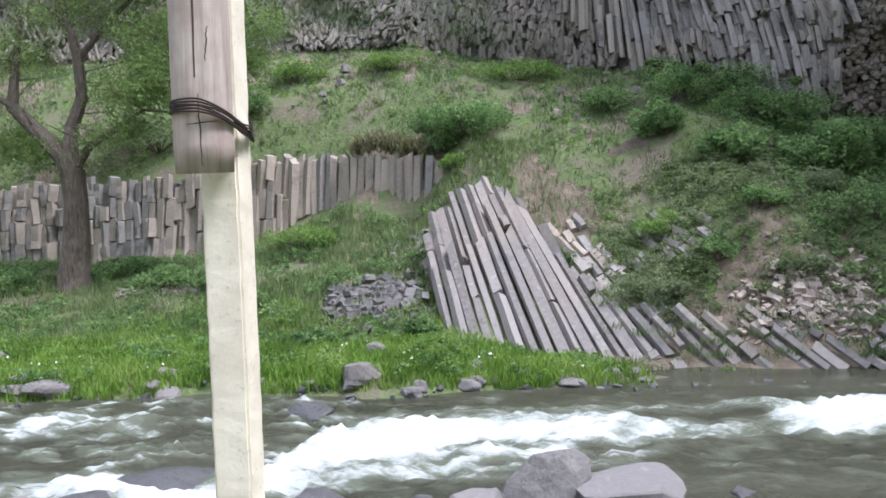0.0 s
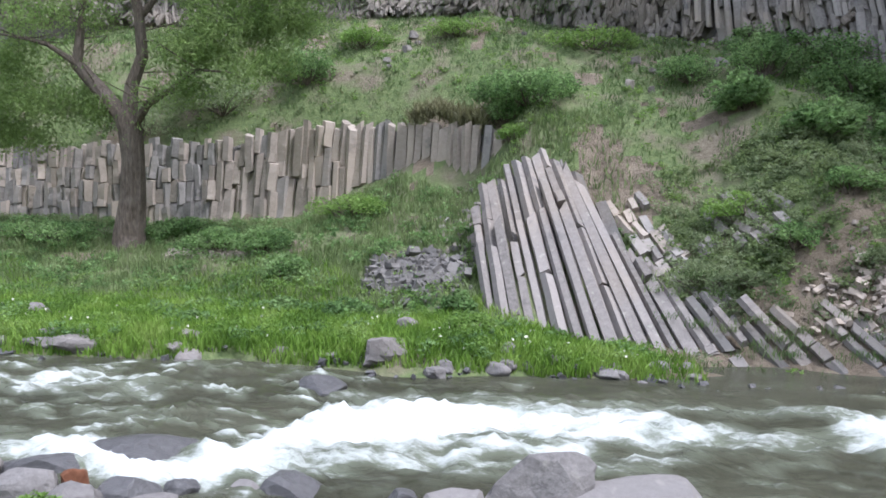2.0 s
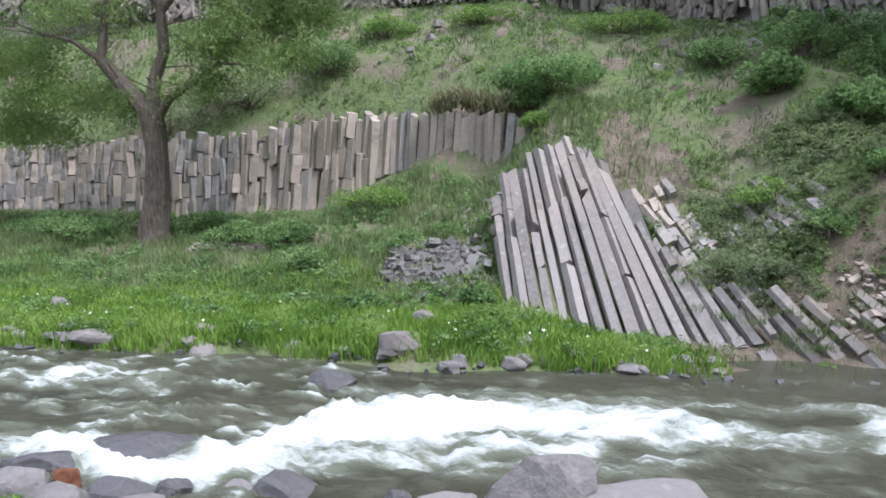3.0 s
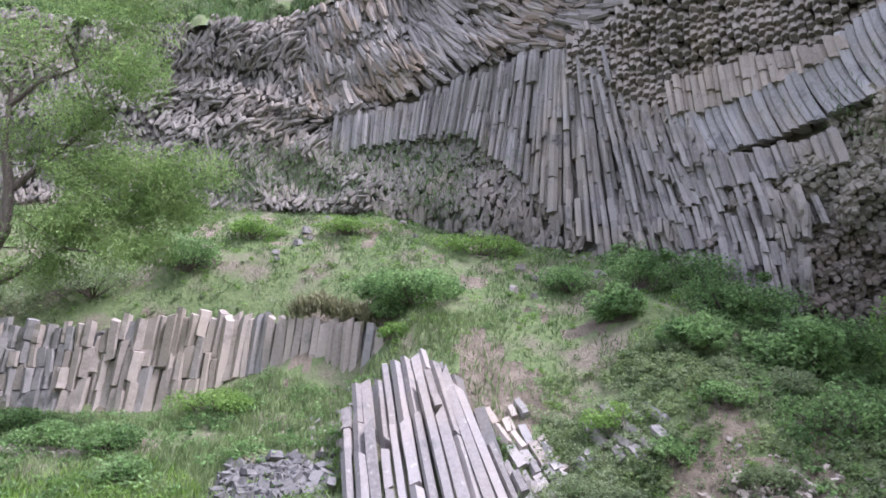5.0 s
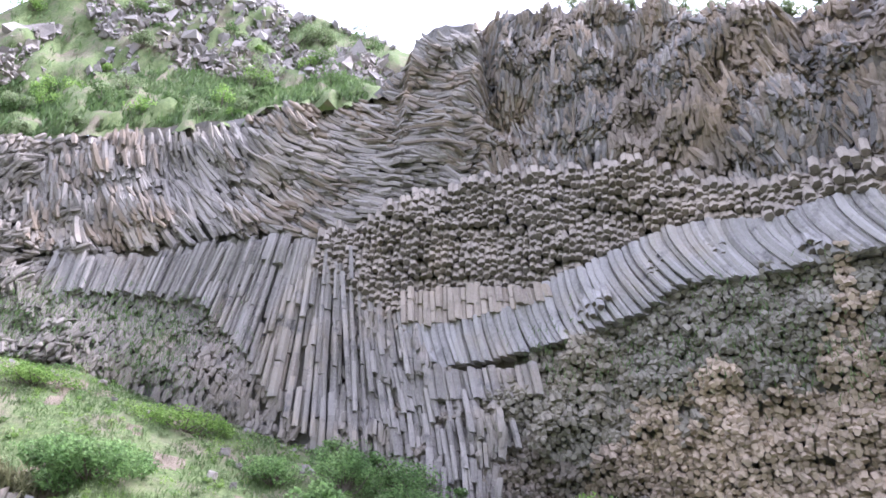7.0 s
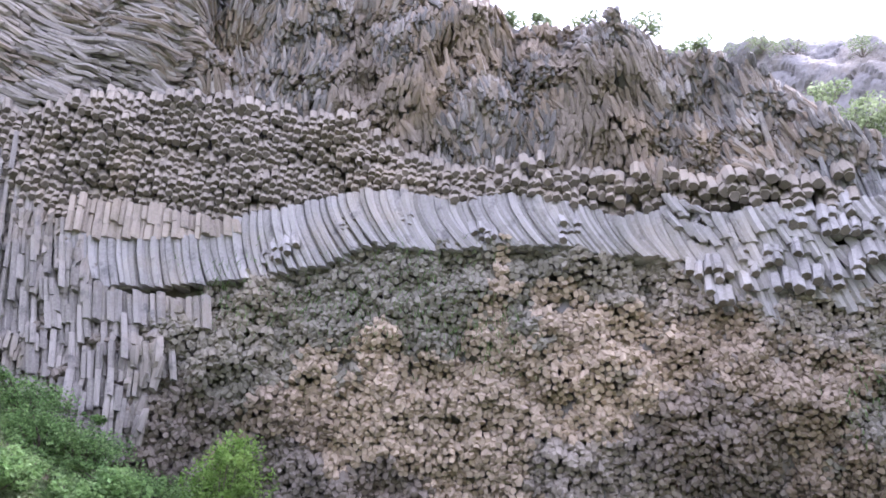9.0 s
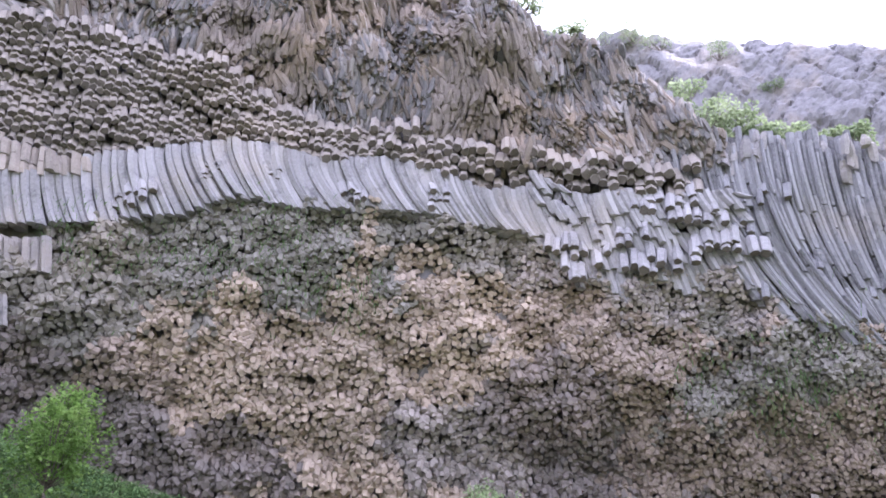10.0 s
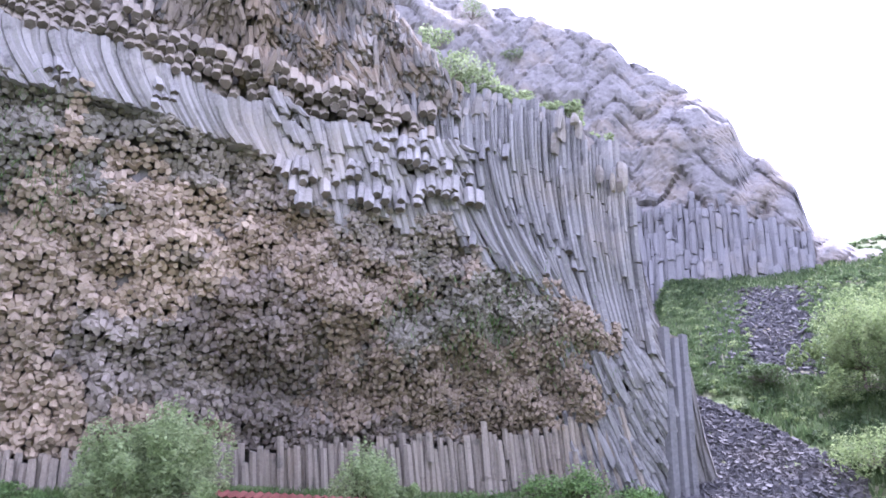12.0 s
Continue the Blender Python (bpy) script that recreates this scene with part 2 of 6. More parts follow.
# ---- the lie of the land ----
def curve(*pairs):
    """A line through a few (at, value) pairs."""
    xs, ys = zip(*pairs)

    def at(v):
        if not isinstance(v, (float, int)):
            return np.interp(v, xs, ys)
        if v <= xs[0]:
            return ys[0]
        for i in range(1, len(xs)):
            if v < xs[i]:
                return ys[i - 1] + (ys[i] - ys[i - 1]) * (v - xs[i - 1]) / (xs[i] - xs[i - 1])
        return ys[-1]

    return at


def ease(a, b, v):
    k = (v - a) / (b - a)
    k = min(max(k, 0.0), 1.0) if isinstance(k, float) else np.clip(k, 0, 1)
    return k * k * (3 - 2 * k)


STAND = (1.75, 1.9)  # where the gorge's bend is centred
rim = curve((-60, 44), (-45, 43), (-30, 41), (-15, 38), (0, 34.5), (10, 32), (30, 28), (45, 25.5), (60, 24.5), (75, 24.5), (90, 25.5), (100, 27), (106, 28.5), (130, 38), (180, 60))
foot = curve((-60, 12.5), (-23, 13.1), (-7, 13), (2, 11.7), (9, 10.9), (15, 10.4), (22, 8.2), (26, 7.1), (32, 6.5), (57, 3.5), (71, 3.9), (82, 4.0), (95, 4.3), (106, 4.8), (130, 7))
PROFILES = (
    (-60, curve((15, 0), (15.8, .4), (20, .8), (25, 2.6), (30, 4), (31, 6.2), (34, 9), (44, 12.5))),
    (-20, curve((15, 0), (15.8, .4), (20, .8), (25, 2.6), (28.6, 2.6), (29.8, 4.6), (31.5, 8.0), (34, 11), (38, 13))),
    (-12, curve((15, 0), (15.7, .4), (20, .7), (25, 2.1), (28.5, 2.6), (29.5, 5.4), (31.5, 8.6), (34, 11), (38, 13))),
    (-8, curve((15, 0), (15.6, .4), (20, .7), (25, 2.2), (28.2, 2.6), (29.2, 6.0), (31.2, 9.0), (34, 11), (37.5, 13))),
    (-4.4, curve((15, 0), (15.5, .35), (19.3, .6), (21, 1.5), (25, 3.1), (27.9, 4.4), (28.9, 6.1), (31, 9.3), (33.3, 10.6), (37, 13))),
    (-1.1, curve((15, 0), (15.5, .35), (18.5, .6), (20.8, 1.6), (23, 2.6), (25.6, 3.9), (26.8, 6.2), (31, 9.6), (35, 12.3))),
    (1.0, curve((15.1, 0), (16, .3), (18.3, .4), (23.8, 4.6), (24.6, 6.0), (30, 9.5), (34.6, 11.7))),
    (2.7, curve((15.2, 0), (15.8, .15), (18, .0), (23, 4.0), (25, 6.2), (30, 9.4), (33.5, 11))),
    (6.0, curve((15.0, -.12), (16.9, -.1), (17.6, .3), (20.9, 2.8), (24.9, 6.0), (29, 8.7), (32.5, 10.5))),
    (8.5, curve((15.0, -.15), (16.1, -.1), (16.7, .3), (17.5, 1.2), (20.3, 4.2), (25, 7), (29, 8.8), (31, 9.8))),
)


def bank(x):
    """How far ahead the river's far edge lies."""
    return 15.0 - 0.05 * np.maximum(x - 9.0, 0) ** 2 - 0.06 * np.maximum(x - 14.0, 0) ** 2 + 0.25 * np.sin(x * 0.9) + 0.12 * np.sin(x * 2.3 + 1)


def polar(x, y):
    dx, dy = x - STAND[0], y - STAND[1]
    return np.degrees(np.arctan2(dx, dy)), np.hypot(dx, dy)


def smooth_land(x, y):
    """Height of the ground without its small unevenness."""
    x, y = np.asarray(x, float), np.asarray(y, float)
    xs = [p[0] for p in PROFILES]
    rows = np.array([p[1](y) for p in PROFILES])
    i = np.clip(np.searchsorted(xs, x, side="right") - 1, 0, len(xs) - 2)
    k = np.clip((x - np.take(xs, i)) / (np.take(xs, i + 1) - np.take(xs, i)), 0, 1)
    far = np.take_along_axis(rows, i[None], 0)[0] * (1 - k) + np.take_along_axis(rows, (i + 1)[None], 0)[0] * k
    th, r = polar(x, y)
    edge = bank(x)
    # beyond the last profile the slope runs straight from the water to the rock
    run = np.clip((y - edge) / np.maximum(y - edge + rim(th) - r, 0.5), 0, 1.2)
    right = foot(th) * run ** 0.75
    away = ease(98, 103, th) * ease(24, 30, r) * ease(175, 140, th)
    right = right * (1 - away) + away * np.clip(5.2 + (r - 29) * 0.575, 3, 30)
    k = ease(9, 14, x)
    far = far * (1 - k) + right * k
    near_edge = edge - 7.0 + 0.3 * np.sin(x * 1.7)
    d = near_edge - y
    near = curve((-9, 0), (0, 0), (.8, .35), (2.6, .95), (5.5, 1.75), (7.5, 1.98), (12, 2.05), (22, 3.0), (70, 26), (300, 60))(d)
    bed = -0.7
    out = np.where(y > edge - 0.0, far, np.where(d > 0, near, bed))
    wet = (y <= edge) & (d <= 0)
    shore = np.minimum(edge - y, y - near_edge)
    return np.where(wet, np.maximum(bed, -0.9 * np.maximum(shore, 0)), out)

# ---- mesh tools ----
rng = np.random.default_rng(7)


def fast_mesh(name, verts, faces, material, smooth=False):
    """A mesh from arrays: verts (n, 3), faces (m, k) with k corners each, or a list of such arrays."""
    me = bpy.data.meshes.new(name)
    verts = np.asarray(verts, np.float32)
    groups = [np.asarray(f, np.int32) for f in (faces if isinstance(faces, list) else [faces]) if len(f)]
    loops = np.concatenate([g.ravel() for g in groups])
    sizes = np.concatenate([np.full(len(g), g.shape[1], np.int32) for g in groups])
    starts = np.concatenate([[0], np.cumsum(sizes)[:-1]]).astype(np.int32)
    me.vertices.add(len(verts))
    me.vertices.foreach_set("co", verts.ravel())
    me.loops.add(len(loops))
    me.loops.foreach_set("vertex_index", loops)
    me.polygons.add(len(sizes))
    me.polygons.foreach_set("loop_start", starts)
    me.polygons.foreach_set("use_smooth", np.full(len(sizes), smooth))
    me.update(calc_edges=True)
    me.validate()
    me.materials.append(material)
    return me


def thing(name, label, category, at=(0, 0, 0), group="", kind=""):
    ob = new(name)
    ob.location = at
    ob.empty_display_size = 0.2
    return tagged(ob, label, category, group, kind)


def piece(name, mesh, parent, label=""):
    ob = new(name, mesh)
    ob.parent = parent
    if parent is not None:
        ob.matrix_parent_inverse = Matrix.Translation(parent.location).inverted() if parent.parent is None else Matrix()
    return tagged(ob, label) if label else ob


def fbm(p, scale, octaves=3):
    return noise.fractal(Vector(p) * scale, 1.0, 2.0, octaves)


def across(a, b):
    """The cross product of two single vectors."""
    return np.array((a[1] * b[2] - a[2] * b[1], a[2] * b[0] - a[0] * b[2], a[0] * b[1] - a[1] * b[0]))


class Heap:
    """Collects prisms and blocks into one mesh."""

    def __init__(self):
        self.v, self.f4, self.caps, self.n = [], [], {}, 0

    def prism(self, path, wide, side, front, sides=6, squash=0.9, cut=0.25, taper=0.0, angles=None, worn=(0.0, 0.0)):
        """A many-sided column along path; side and front span its cross-section. cut: how far its ends are broken askew; worn: how far they are worn away."""
        path = np.asarray(path, float)
        k = len(path)
        if angles is None:
            a = (np.arange(sides) + rng.uniform(-0.22, 0.22, sides)) * 2 * math.pi / sides + rng.uniform(0, 6.28)
        else:
            sides = len(angles)
            a = np.radians(angles) + rng.uniform(-0.13, 0.13, sides)
        rad = wide * 0.5 * rng.uniform(0.88, 1.15, sides)
        ring = np.cos(a)[:, None] * rad[:, None] * np.asarray(side)[None] + np.sin(a)[:, None] * rad[:, None] * squash * np.asarray(front)[None]
        axis = path[-1] - path[0]
        axis = axis / (np.linalg.norm(axis) + 1e-9)
        rings = []
        for i in range(k):
            s = 1 - taper * (i / (k - 1)) + (rng.uniform(-0.04, 0.04) if 0 < i < k - 1 else 0)
            s *= 1 - (worn[0] if i == 0 else worn[1] if i == k - 1 else 0)
            r = path[i] + ring * s
            if i in (0, k - 1):
                d = rng.normal(0, cut, 2)
                r = r + axis[None] * (np.cos(a) * d[0] + np.sin(a) * d[1])[:, None] * wide * 0.5
            rings.append(r)
        b = self.n
        self.v.append(np.concatenate(rings))
        j = np.arange(sides)
        for i in range(k - 1):
            lo, hi = b + i * sides, b + (i + 1) * sides
            self.f4.append(np.stack([lo + j, lo + (j + 1) % sides, hi + (j + 1) % sides, hi + j], 1))
        self.caps.setdefault(sides, []).append(np.stack([b + j[::-1], b + (k - 1) * sides + j]))
        self.n += k * sides

    def block(self, at, size, turn=None, jag=0.22):
        """An uneven stone block: a cube with its corners knocked about and two of them cut."""
        c = np.array([(x, y, z) for x in (-1, 1) for y in (-1, 1) for z in (-1, 1)], float) * 0.5
        c += rng.uniform(-jag, jag, c.shape) * 0.5
        m = np.array(Euler(rng.uniform(0, 6.28, 3) if turn is None else turn).to_matrix())
        self.v.append(np.asarray(at) + (c * np.asarray(size)) @ m.T)
        b = self.n
        q = np.array([(0, 1, 3, 2), (4, 6, 7, 5), (0, 4, 5, 1), (2, 3, 7, 6), (0, 2, 6, 4), (1, 5, 7, 3)]) + b
        self.f4.append(q)
        self.n += 8

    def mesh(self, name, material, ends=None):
        """ends: the material of the broken end faces, where it differs; shade is put into its colour."""
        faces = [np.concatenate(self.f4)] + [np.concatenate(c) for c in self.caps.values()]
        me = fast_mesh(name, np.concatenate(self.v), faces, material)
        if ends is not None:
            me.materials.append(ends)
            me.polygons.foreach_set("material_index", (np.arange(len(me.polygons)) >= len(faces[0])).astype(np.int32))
        return me


def tube(heap, pts, radii, sides=8):
    """A limb through pts with its radii, added to a heap."""
    pts = np.asarray(pts, float)
    k = len(pts)
    rings = []
    for i in range(k):
        d = pts[min(i + 1, k - 1)] - pts[max(i - 1, 0)]
        zq = Vector(d).normalized()
        xq = (Vector((1.0, 0.13, 0.0)) - zq * zq.dot(Vector((1.0, 0.13, 0.0)))).normalized() if abs(zq.x) < 0.93 else (Vector((0, 1, 0)) - zq * zq.y).normalized()
        q = Matrix((xq, zq.cross(xq), zq)).transposed()
        a = np.arange(sides) * 2 * math.pi / sides
        r = radii[i] * (1 + 0.12 * np.sin(a * 2 + i) + rng.uniform(-0.06, 0.06, sides))
        local = np.stack([np.cos(a) * r, np.sin(a) * r, np.zeros(sides)], 1)
        rings.append(pts[i] + local @ np.array(q).T)
    b = heap.n
    heap.v.append(np.concatenate(rings))
    j = np.arange(sides)
    for i in range(k - 1):
        lo, hi = b + i * sides, b + (i + 1) * sides
        heap.f4.append(np.stack([lo + j, lo + (j + 1) % sides, hi + (j + 1) % sides, hi + j], 1))
    heap.caps.setdefault(sides, []).append(np.stack([b + j[::-1], b + (k - 1) * sides + j]))
    heap.n += k * sides


def land(x, y):
    """Height of the uneven ground at one place."""
    return float(smooth_land(np.array([x]), np.array([y]))[0])


def leaves(centres, sizes, material, name, droop=0.0, narrow=0.5):
    """Small pointed leaves, one at each centre, turned every way."""
    n = len(centres)
    d = rng.normal(0, 1, (n, 3))
    d[:, 2] = d[:, 2] * 0.6 - droop
    d /= np.linalg.norm(d, axis=1)[:, None]
    w = np.cross(d, rng.normal(0, 1, (n, 3)))
    w /= np.linalg.norm(w, axis=1)[:, None] + 1e-9
    s = np.asarray(sizes)[:, None]
    up = np.cross(w, d)
    v = np.stack([centres - d * s * 0.5, centres + w * s * narrow * 0.5 + up * s * 0.08, centres + d * s * 0.5, centres - w * s * narrow * 0.5 + up * s * 0.08], 1).reshape(-1, 3)
    return fast_mesh(name, v, np.arange(n * 4).reshape(-1, 4), material)


def crown(at, size, count, leaf_size, clumps=14):
    """Leaf places for a shrub's crown: uneven clumps round a shell, with gaps."""
    at, size = np.asarray(at, float), np.asarray(size, float)
    c = rng.normal(0, 1, (clumps, 3))
    c /= np.linalg.norm(c, axis=1)[:, None]
    c *= rng.uniform(0.35, 0.85, (clumps, 1))
    c[:, 2] = np.abs(c[:, 2]) * 0.9 - 0.1
    r = rng.uniform(0.15, 0.38, clumps)
    pick = rng.choice(clumps, count, p=r ** 2 / np.sum(r ** 2))
    d = rng.normal(0, 1, (count, 3))
    d /= np.linalg.norm(d, axis=1)[:, None]
    p = c[pick] + d * (r[pick] * rng.uniform(0.55, 1.08, count) ** 0.6)[:, None]
    return at + p * size + np.array([0, 0, size[2] * 0.35]), leaf_size * rng.uniform(0.6, 1.3, count), at + c * size + np.array([0, 0, size[2] * 0.35])


def shrub(name, label, at, size, count, leaf_size, material, clumps=24, category="bush", group="bushes on the slopes"):
    """A bush or small tree: thin stems to each clump, and a crown of leaves."""
    ob = thing(name, label, category, at, group)
    pts, sizes, mids = crown(at, size, count, leaf_size, clumps)
    h = Heap()
    base = np.array(at, float) - (0, 0, 0.15)
    for m in mids:
        bend = (base + m) / 2 + rng.normal(0, 0.08, 3) * size[0]
        tube(h, [base, bend, m], [0.035, 0.022, 0.008], 5)
    tagged(piece("stem_tangle", h.mesh("stem_tangle", BARK), ob, "thin brown woody stems"), kind="stuff")
    piece("foliage", leaves(pts, sizes, material, "foliage"), ob)
    return ob


def blades(roots, height, width, material, name, lean=0.35, per=1):
    """Grass: a bent two-step blade at each root."""
    n = len(roots)
    a = rng.uniform(0, 6.28, n)
    side = np.stack([np.cos(a), np.sin(a), np.zeros(n)], 1) * (width * rng.uniform(0.6, 1.4, n))[:, None] * 0.5
    h = height * rng.uniform(0.45, 1.25, n)
    b = rng.uniform(0, 6.28, n)
    off = np.stack([np.cos(b), np.sin(b), np.zeros(n)], 1) * (h * lean * rng.uniform(0.2, 1.4, n))[:, None]
    up = np.stack([np.zeros(n), np.zeros(n), h], 1)
    mid = roots + off * 0.35 + up * 0.6
    tip = roots + off + up
    v = np.stack([roots - side, roots + side, mid + side * 0.7, mid - side * 0.7, tip], 1).reshape(-1, 3)
    i = np.arange(n)[:, None] * 5
    return fast_mesh(name, v, [i + np.array([[0, 1, 2, 3]]), i + np.array([[3, 2, 4]])], material)

# ---- ground: one sheet from the river to the horizon ----
def spread(lo, hi, step, far):
    mid = np.arange(lo, hi + step, step)
    out = np.array([1.0, 2.5, 5, 9, 15, 25, 45, 90, 180, 400, far])
    return np.concatenate([lo - out[::-1], mid, mid[-1] + out])


gx, gy = spread(-28, 40, 0.27, 1500), spread(-16, 44, 0.27, 1500)
GX, GY = np.meshgrid(gx, gy)
GZ = smooth_land(GX.ravel(), GY.ravel())
bumps = np.array([noise.fractal(Vector((x * 0.55, y * 0.55, 3.0)), 1.0, 2.0, 4) for x, y in zip(GX.ravel(), GY.ravel())])
GZ = GZ + bumps * np.where(GZ > 0.05, 0.11, 0.05)
nx, ny = len(gx), len(gy)
ii = (np.arange(ny - 1)[:, None] * nx + np.arange(nx - 1)[None]).ravel()
quads = np.stack([ii, ii + 1, ii + 1 + nx, ii + nx], 1)
ground = new("ground", fast_mesh("ground", np.stack([GX.ravel(), GY.ravel(), GZ], 1), quads, SOIL, True))
ground.data.materials.append(EARTH)
fx, fy = GX.ravel()[quads].mean(1), GY.ravel()[quads].mean(1)
patch = np.array([noise.fractal(Vector((a * 0.5, b * 0.5, 6)), 1.0, 2.0, 4) for a, b in zip(fx, fy)])


def bare(x, y, v):
    """Where the earth lies open: over the slab's flank, below the turf edge, and in worn patches of the slope."""
    flank = (x > 3.6) & (x < 14) & (y < 18.3 + 1.4 * v - 0.12 * (x - 4)) & (y > bank(x) + 0.1)
    scar = np.hypot((x - 10.4 - 0.35 * (y - 18)) / 0.8, (y - 18.4) / 1.6) < 0.8 + 0.6 * v
    crown_of_slab = np.hypot((x - 3.6) / 1.5, (y - 22.8) / 1.0) < 0.9 + 0.5 * v
    worn = (v > 0.42) & (y > 22)
    patches = np.zeros(np.shape(x), bool)
    for cx, cy, rx, ry in ((4.3, 22.4, 1.1, 1.7), (9.0, 19.5, .55, .5), (8.4, 18.2, 1.7, .9), (6.7, 18.0, 1.2, .7), (9.6, 17.3, 1.6, .6), (-2.4, 28.2, .9, .8)):
        patches |= np.hypot((x - cx) / rx, (y - cy) / ry) < 0.85 + 0.7 * v
    return flank & (v > -0.25) | scar | crown_of_slab | worn | patches


ground.data.polygons.foreach_set("material_index", bare(fx, fy, patch).astype(np.int32))
tagged(ground, "brown earth under grass on both river banks", "ground", kind="structure")

# ---- river ----
FOAM_CORE = curve((-7, 10.2), (-5.3, 9.8), (-4.1, 9.4), (-3.5, 9.3), (-2.7, 9.8), (-2.3, 10.8), (-1.9, 11.6), (-1.2, 11.9), (0.7, 12.1), (2.7, 12.1), (4.5, 11.8), (6.0, 12.2), (7, 12.4), (9, 12.0), (12, 11.2))
wx, wy = np.arange(-30, 34, 0.11), np.arange(-1.6, 7.8, 0.1)
WX, WV = np.meshgrid(wx, wy)
WY = bank(WX) + 0.3 - WV


def rapids(x, y):
    """How broken the water is, 0 to 1."""
    n1 = np.array([noise.fractal(Vector((a * 0.5, b * 1.1, 0)), 1.0, 2.0, 4) for a, b in zip(x, y)])
    n2 = np.array([noise.fractal(Vector((a * 1.6, b * 3.2, 5)), 1.0, 2.0, 3) for a, b in zip(x, y)])
    core = FOAM_CORE(x)
    wide = curve((-7, .3), (-5.3, .5), (-4, .7), (-3, .7), (-2.3, 1.2), (-1.5, 1.35), (0, 1.15), (1.5, .9), (3, .7), (4.5, .5), (5.6, .5), (6.4, 1.1), (9.5, 1.4), (13, .5))(x)
    power = curve((-8, .0), (-6, .5), (-5, .85), (-3, 1.0), (-1, 1.05), (1.2, 1.0), (2.6, .75), (4.2, .5), (5.4, .4), (6.2, .9), (7.2, 1.0), (10, .95), (13, .5))(x)
    f = power * np.exp(-(np.abs(y - core - n1 * 0.45) / wide) ** 2.4)
    # streaks carried on below the fall, and along the far side
    f = np.maximum(f, 0.5 * power * np.exp(-((y - core + 1.3) / 0.9) ** 2) * (x > -2.2) * (1 - 0.6 * ease(1.5, 4, x)) + n2 * 0.16)
    f = np.maximum(f, 0.42 * np.exp(-((y - 13.3 + x * 0.02) / 0.4) ** 2) * (x > -2.4) + n1 * 0.15 - 0.05)
    f = np.maximum(f, (0.62 + n2 * 0.3) * np.exp(-((y - 13.0 - 0.10 * (x + 8) - n1 * 0.9) / 0.65) ** 2) * ease(-4.4, -6.5, x))
    f = np.maximum(f, (0.08 + n2 * 0.5 + n1 * 0.25) * ease(0.5, -2.5, x) * (y > 9.2))
    return np.clip(f + n2 * 0.22, 0, 1)


foam = rapids(WX.ravel(), WY.ravel())
wave = np.array([noise.fractal(Vector((a * 0.8, b * 1.5, 9)), 1.0, 2.0, 4) for a, b in zip(WX.ravel(), WY.ravel())])
ripple = np.array([noise.fractal(Vector((a * 3.0, b * 4.5, 2)), 1.0, 2.0, 3) for a, b in zip(WX.ravel(), WY.ravel())])
shore = np.clip(np.minimum(WV.ravel() - 0.3, 7.7 - WV.ravel()), 0.02, 0.6) / 0.6
drop = 0.10 * ease(-1.5, -4.5, WX.ravel())  # the water stands higher above the fall
WZ = drop + shore * (wave * 0.07 + ripple * 0.025 + foam * (0.10 + ripple * 0.15 + wave * 0.12))
mx, my = len(wx), len(wy)
jj = (np.arange(my - 1)[:, None] * mx + np.arange(mx - 1)[None]).ravel()
river_mesh = fast_mesh("water", np.stack([WX.ravel(), WY.ravel(), WZ], 1), np.stack([jj, jj + mx, jj + mx + 1, jj + 1], 1), WATER, True)
river_mesh.attributes.new("foam", "FLOAT", "POINT").data.foreach_set("value", foam.astype(np.float32))
tagged(new("water", river_mesh), "fast green-brown river broken by white rapids", "river", kind="structure")

# ---- the great cliff: a dark core, clad with its columns ----
crest = curve((-60, 22), (-45, 22), (-21, 23.9), (-14, 24.6), (-8, 26.6), (0, 28.2), (4, 29.6), (12, 30.3), (14.6, 32.7), (19, 34.7), (25, 34.5), (31, 34), (37.5, 33.2), (44, 31.1), (50, 29.3), (58, 28.3), (67, 26.5), (76, 24.4), (79, 23.6), (82, 21.6), (85, 19.9), (90, 19.7), (95, 19.3), (99.6, 17.9), (100.6, 16.2), (101.4, 12.7), (102.4, 10.5), (104.2, 10.2), (104.6, 8), (105.3, 5.6), (107, 4.4))
band_low = curve((17, 13.9), (23, 13.9), (31, 14.6), (35.5, 15.2), (40, 16.3), (45, 16.0), (55, 16.1), (64, 15.7), (68.4, 15.2), (70.2, 14.7), (72.5, 13.4), (76, 13.1), (81, 13.6), (86, 13.7), (88, 13.7))
band_top = curve((17, 17.3), (25, 17.5), (30, 17.1), (35, 18.0), (40, 18.7), (45, 18.8), (50, 18.2), (55, 18.5), (60, 18.0), (65, 17.3), (69, 17.5), (73, 16.7), (80, 16.6), (86, 16.6), (88, 16))
ends_top = curve((10, 20.4), (14, 20.9), (19, 22), (28.5, 22.6), (39, 21.9), (45, 20.6), (50, 19.6), (55, 18.9), (60, 18.4), (70, 17.9), (88, 17))
fan_top = curve((-9, 18.1), (-7, 18.4), (-2.5, 18.9), (2, 19.8), (7, 20.4), (11.4, 20.4), (13, 20.2), (15, 18.8), (17, 15.5), (20, 12))
base_top = curve((50, 4.2), (56, 4.5), (71, 5.3), (82, 5.7), (95, 6.7), (104, 8.0))
long_low = curve((82, 14.2), (85, 13.2), (88.7, 12.1), (95, 11.0), (98.2, 10.5), (101, 10.0), (103, 9.6))


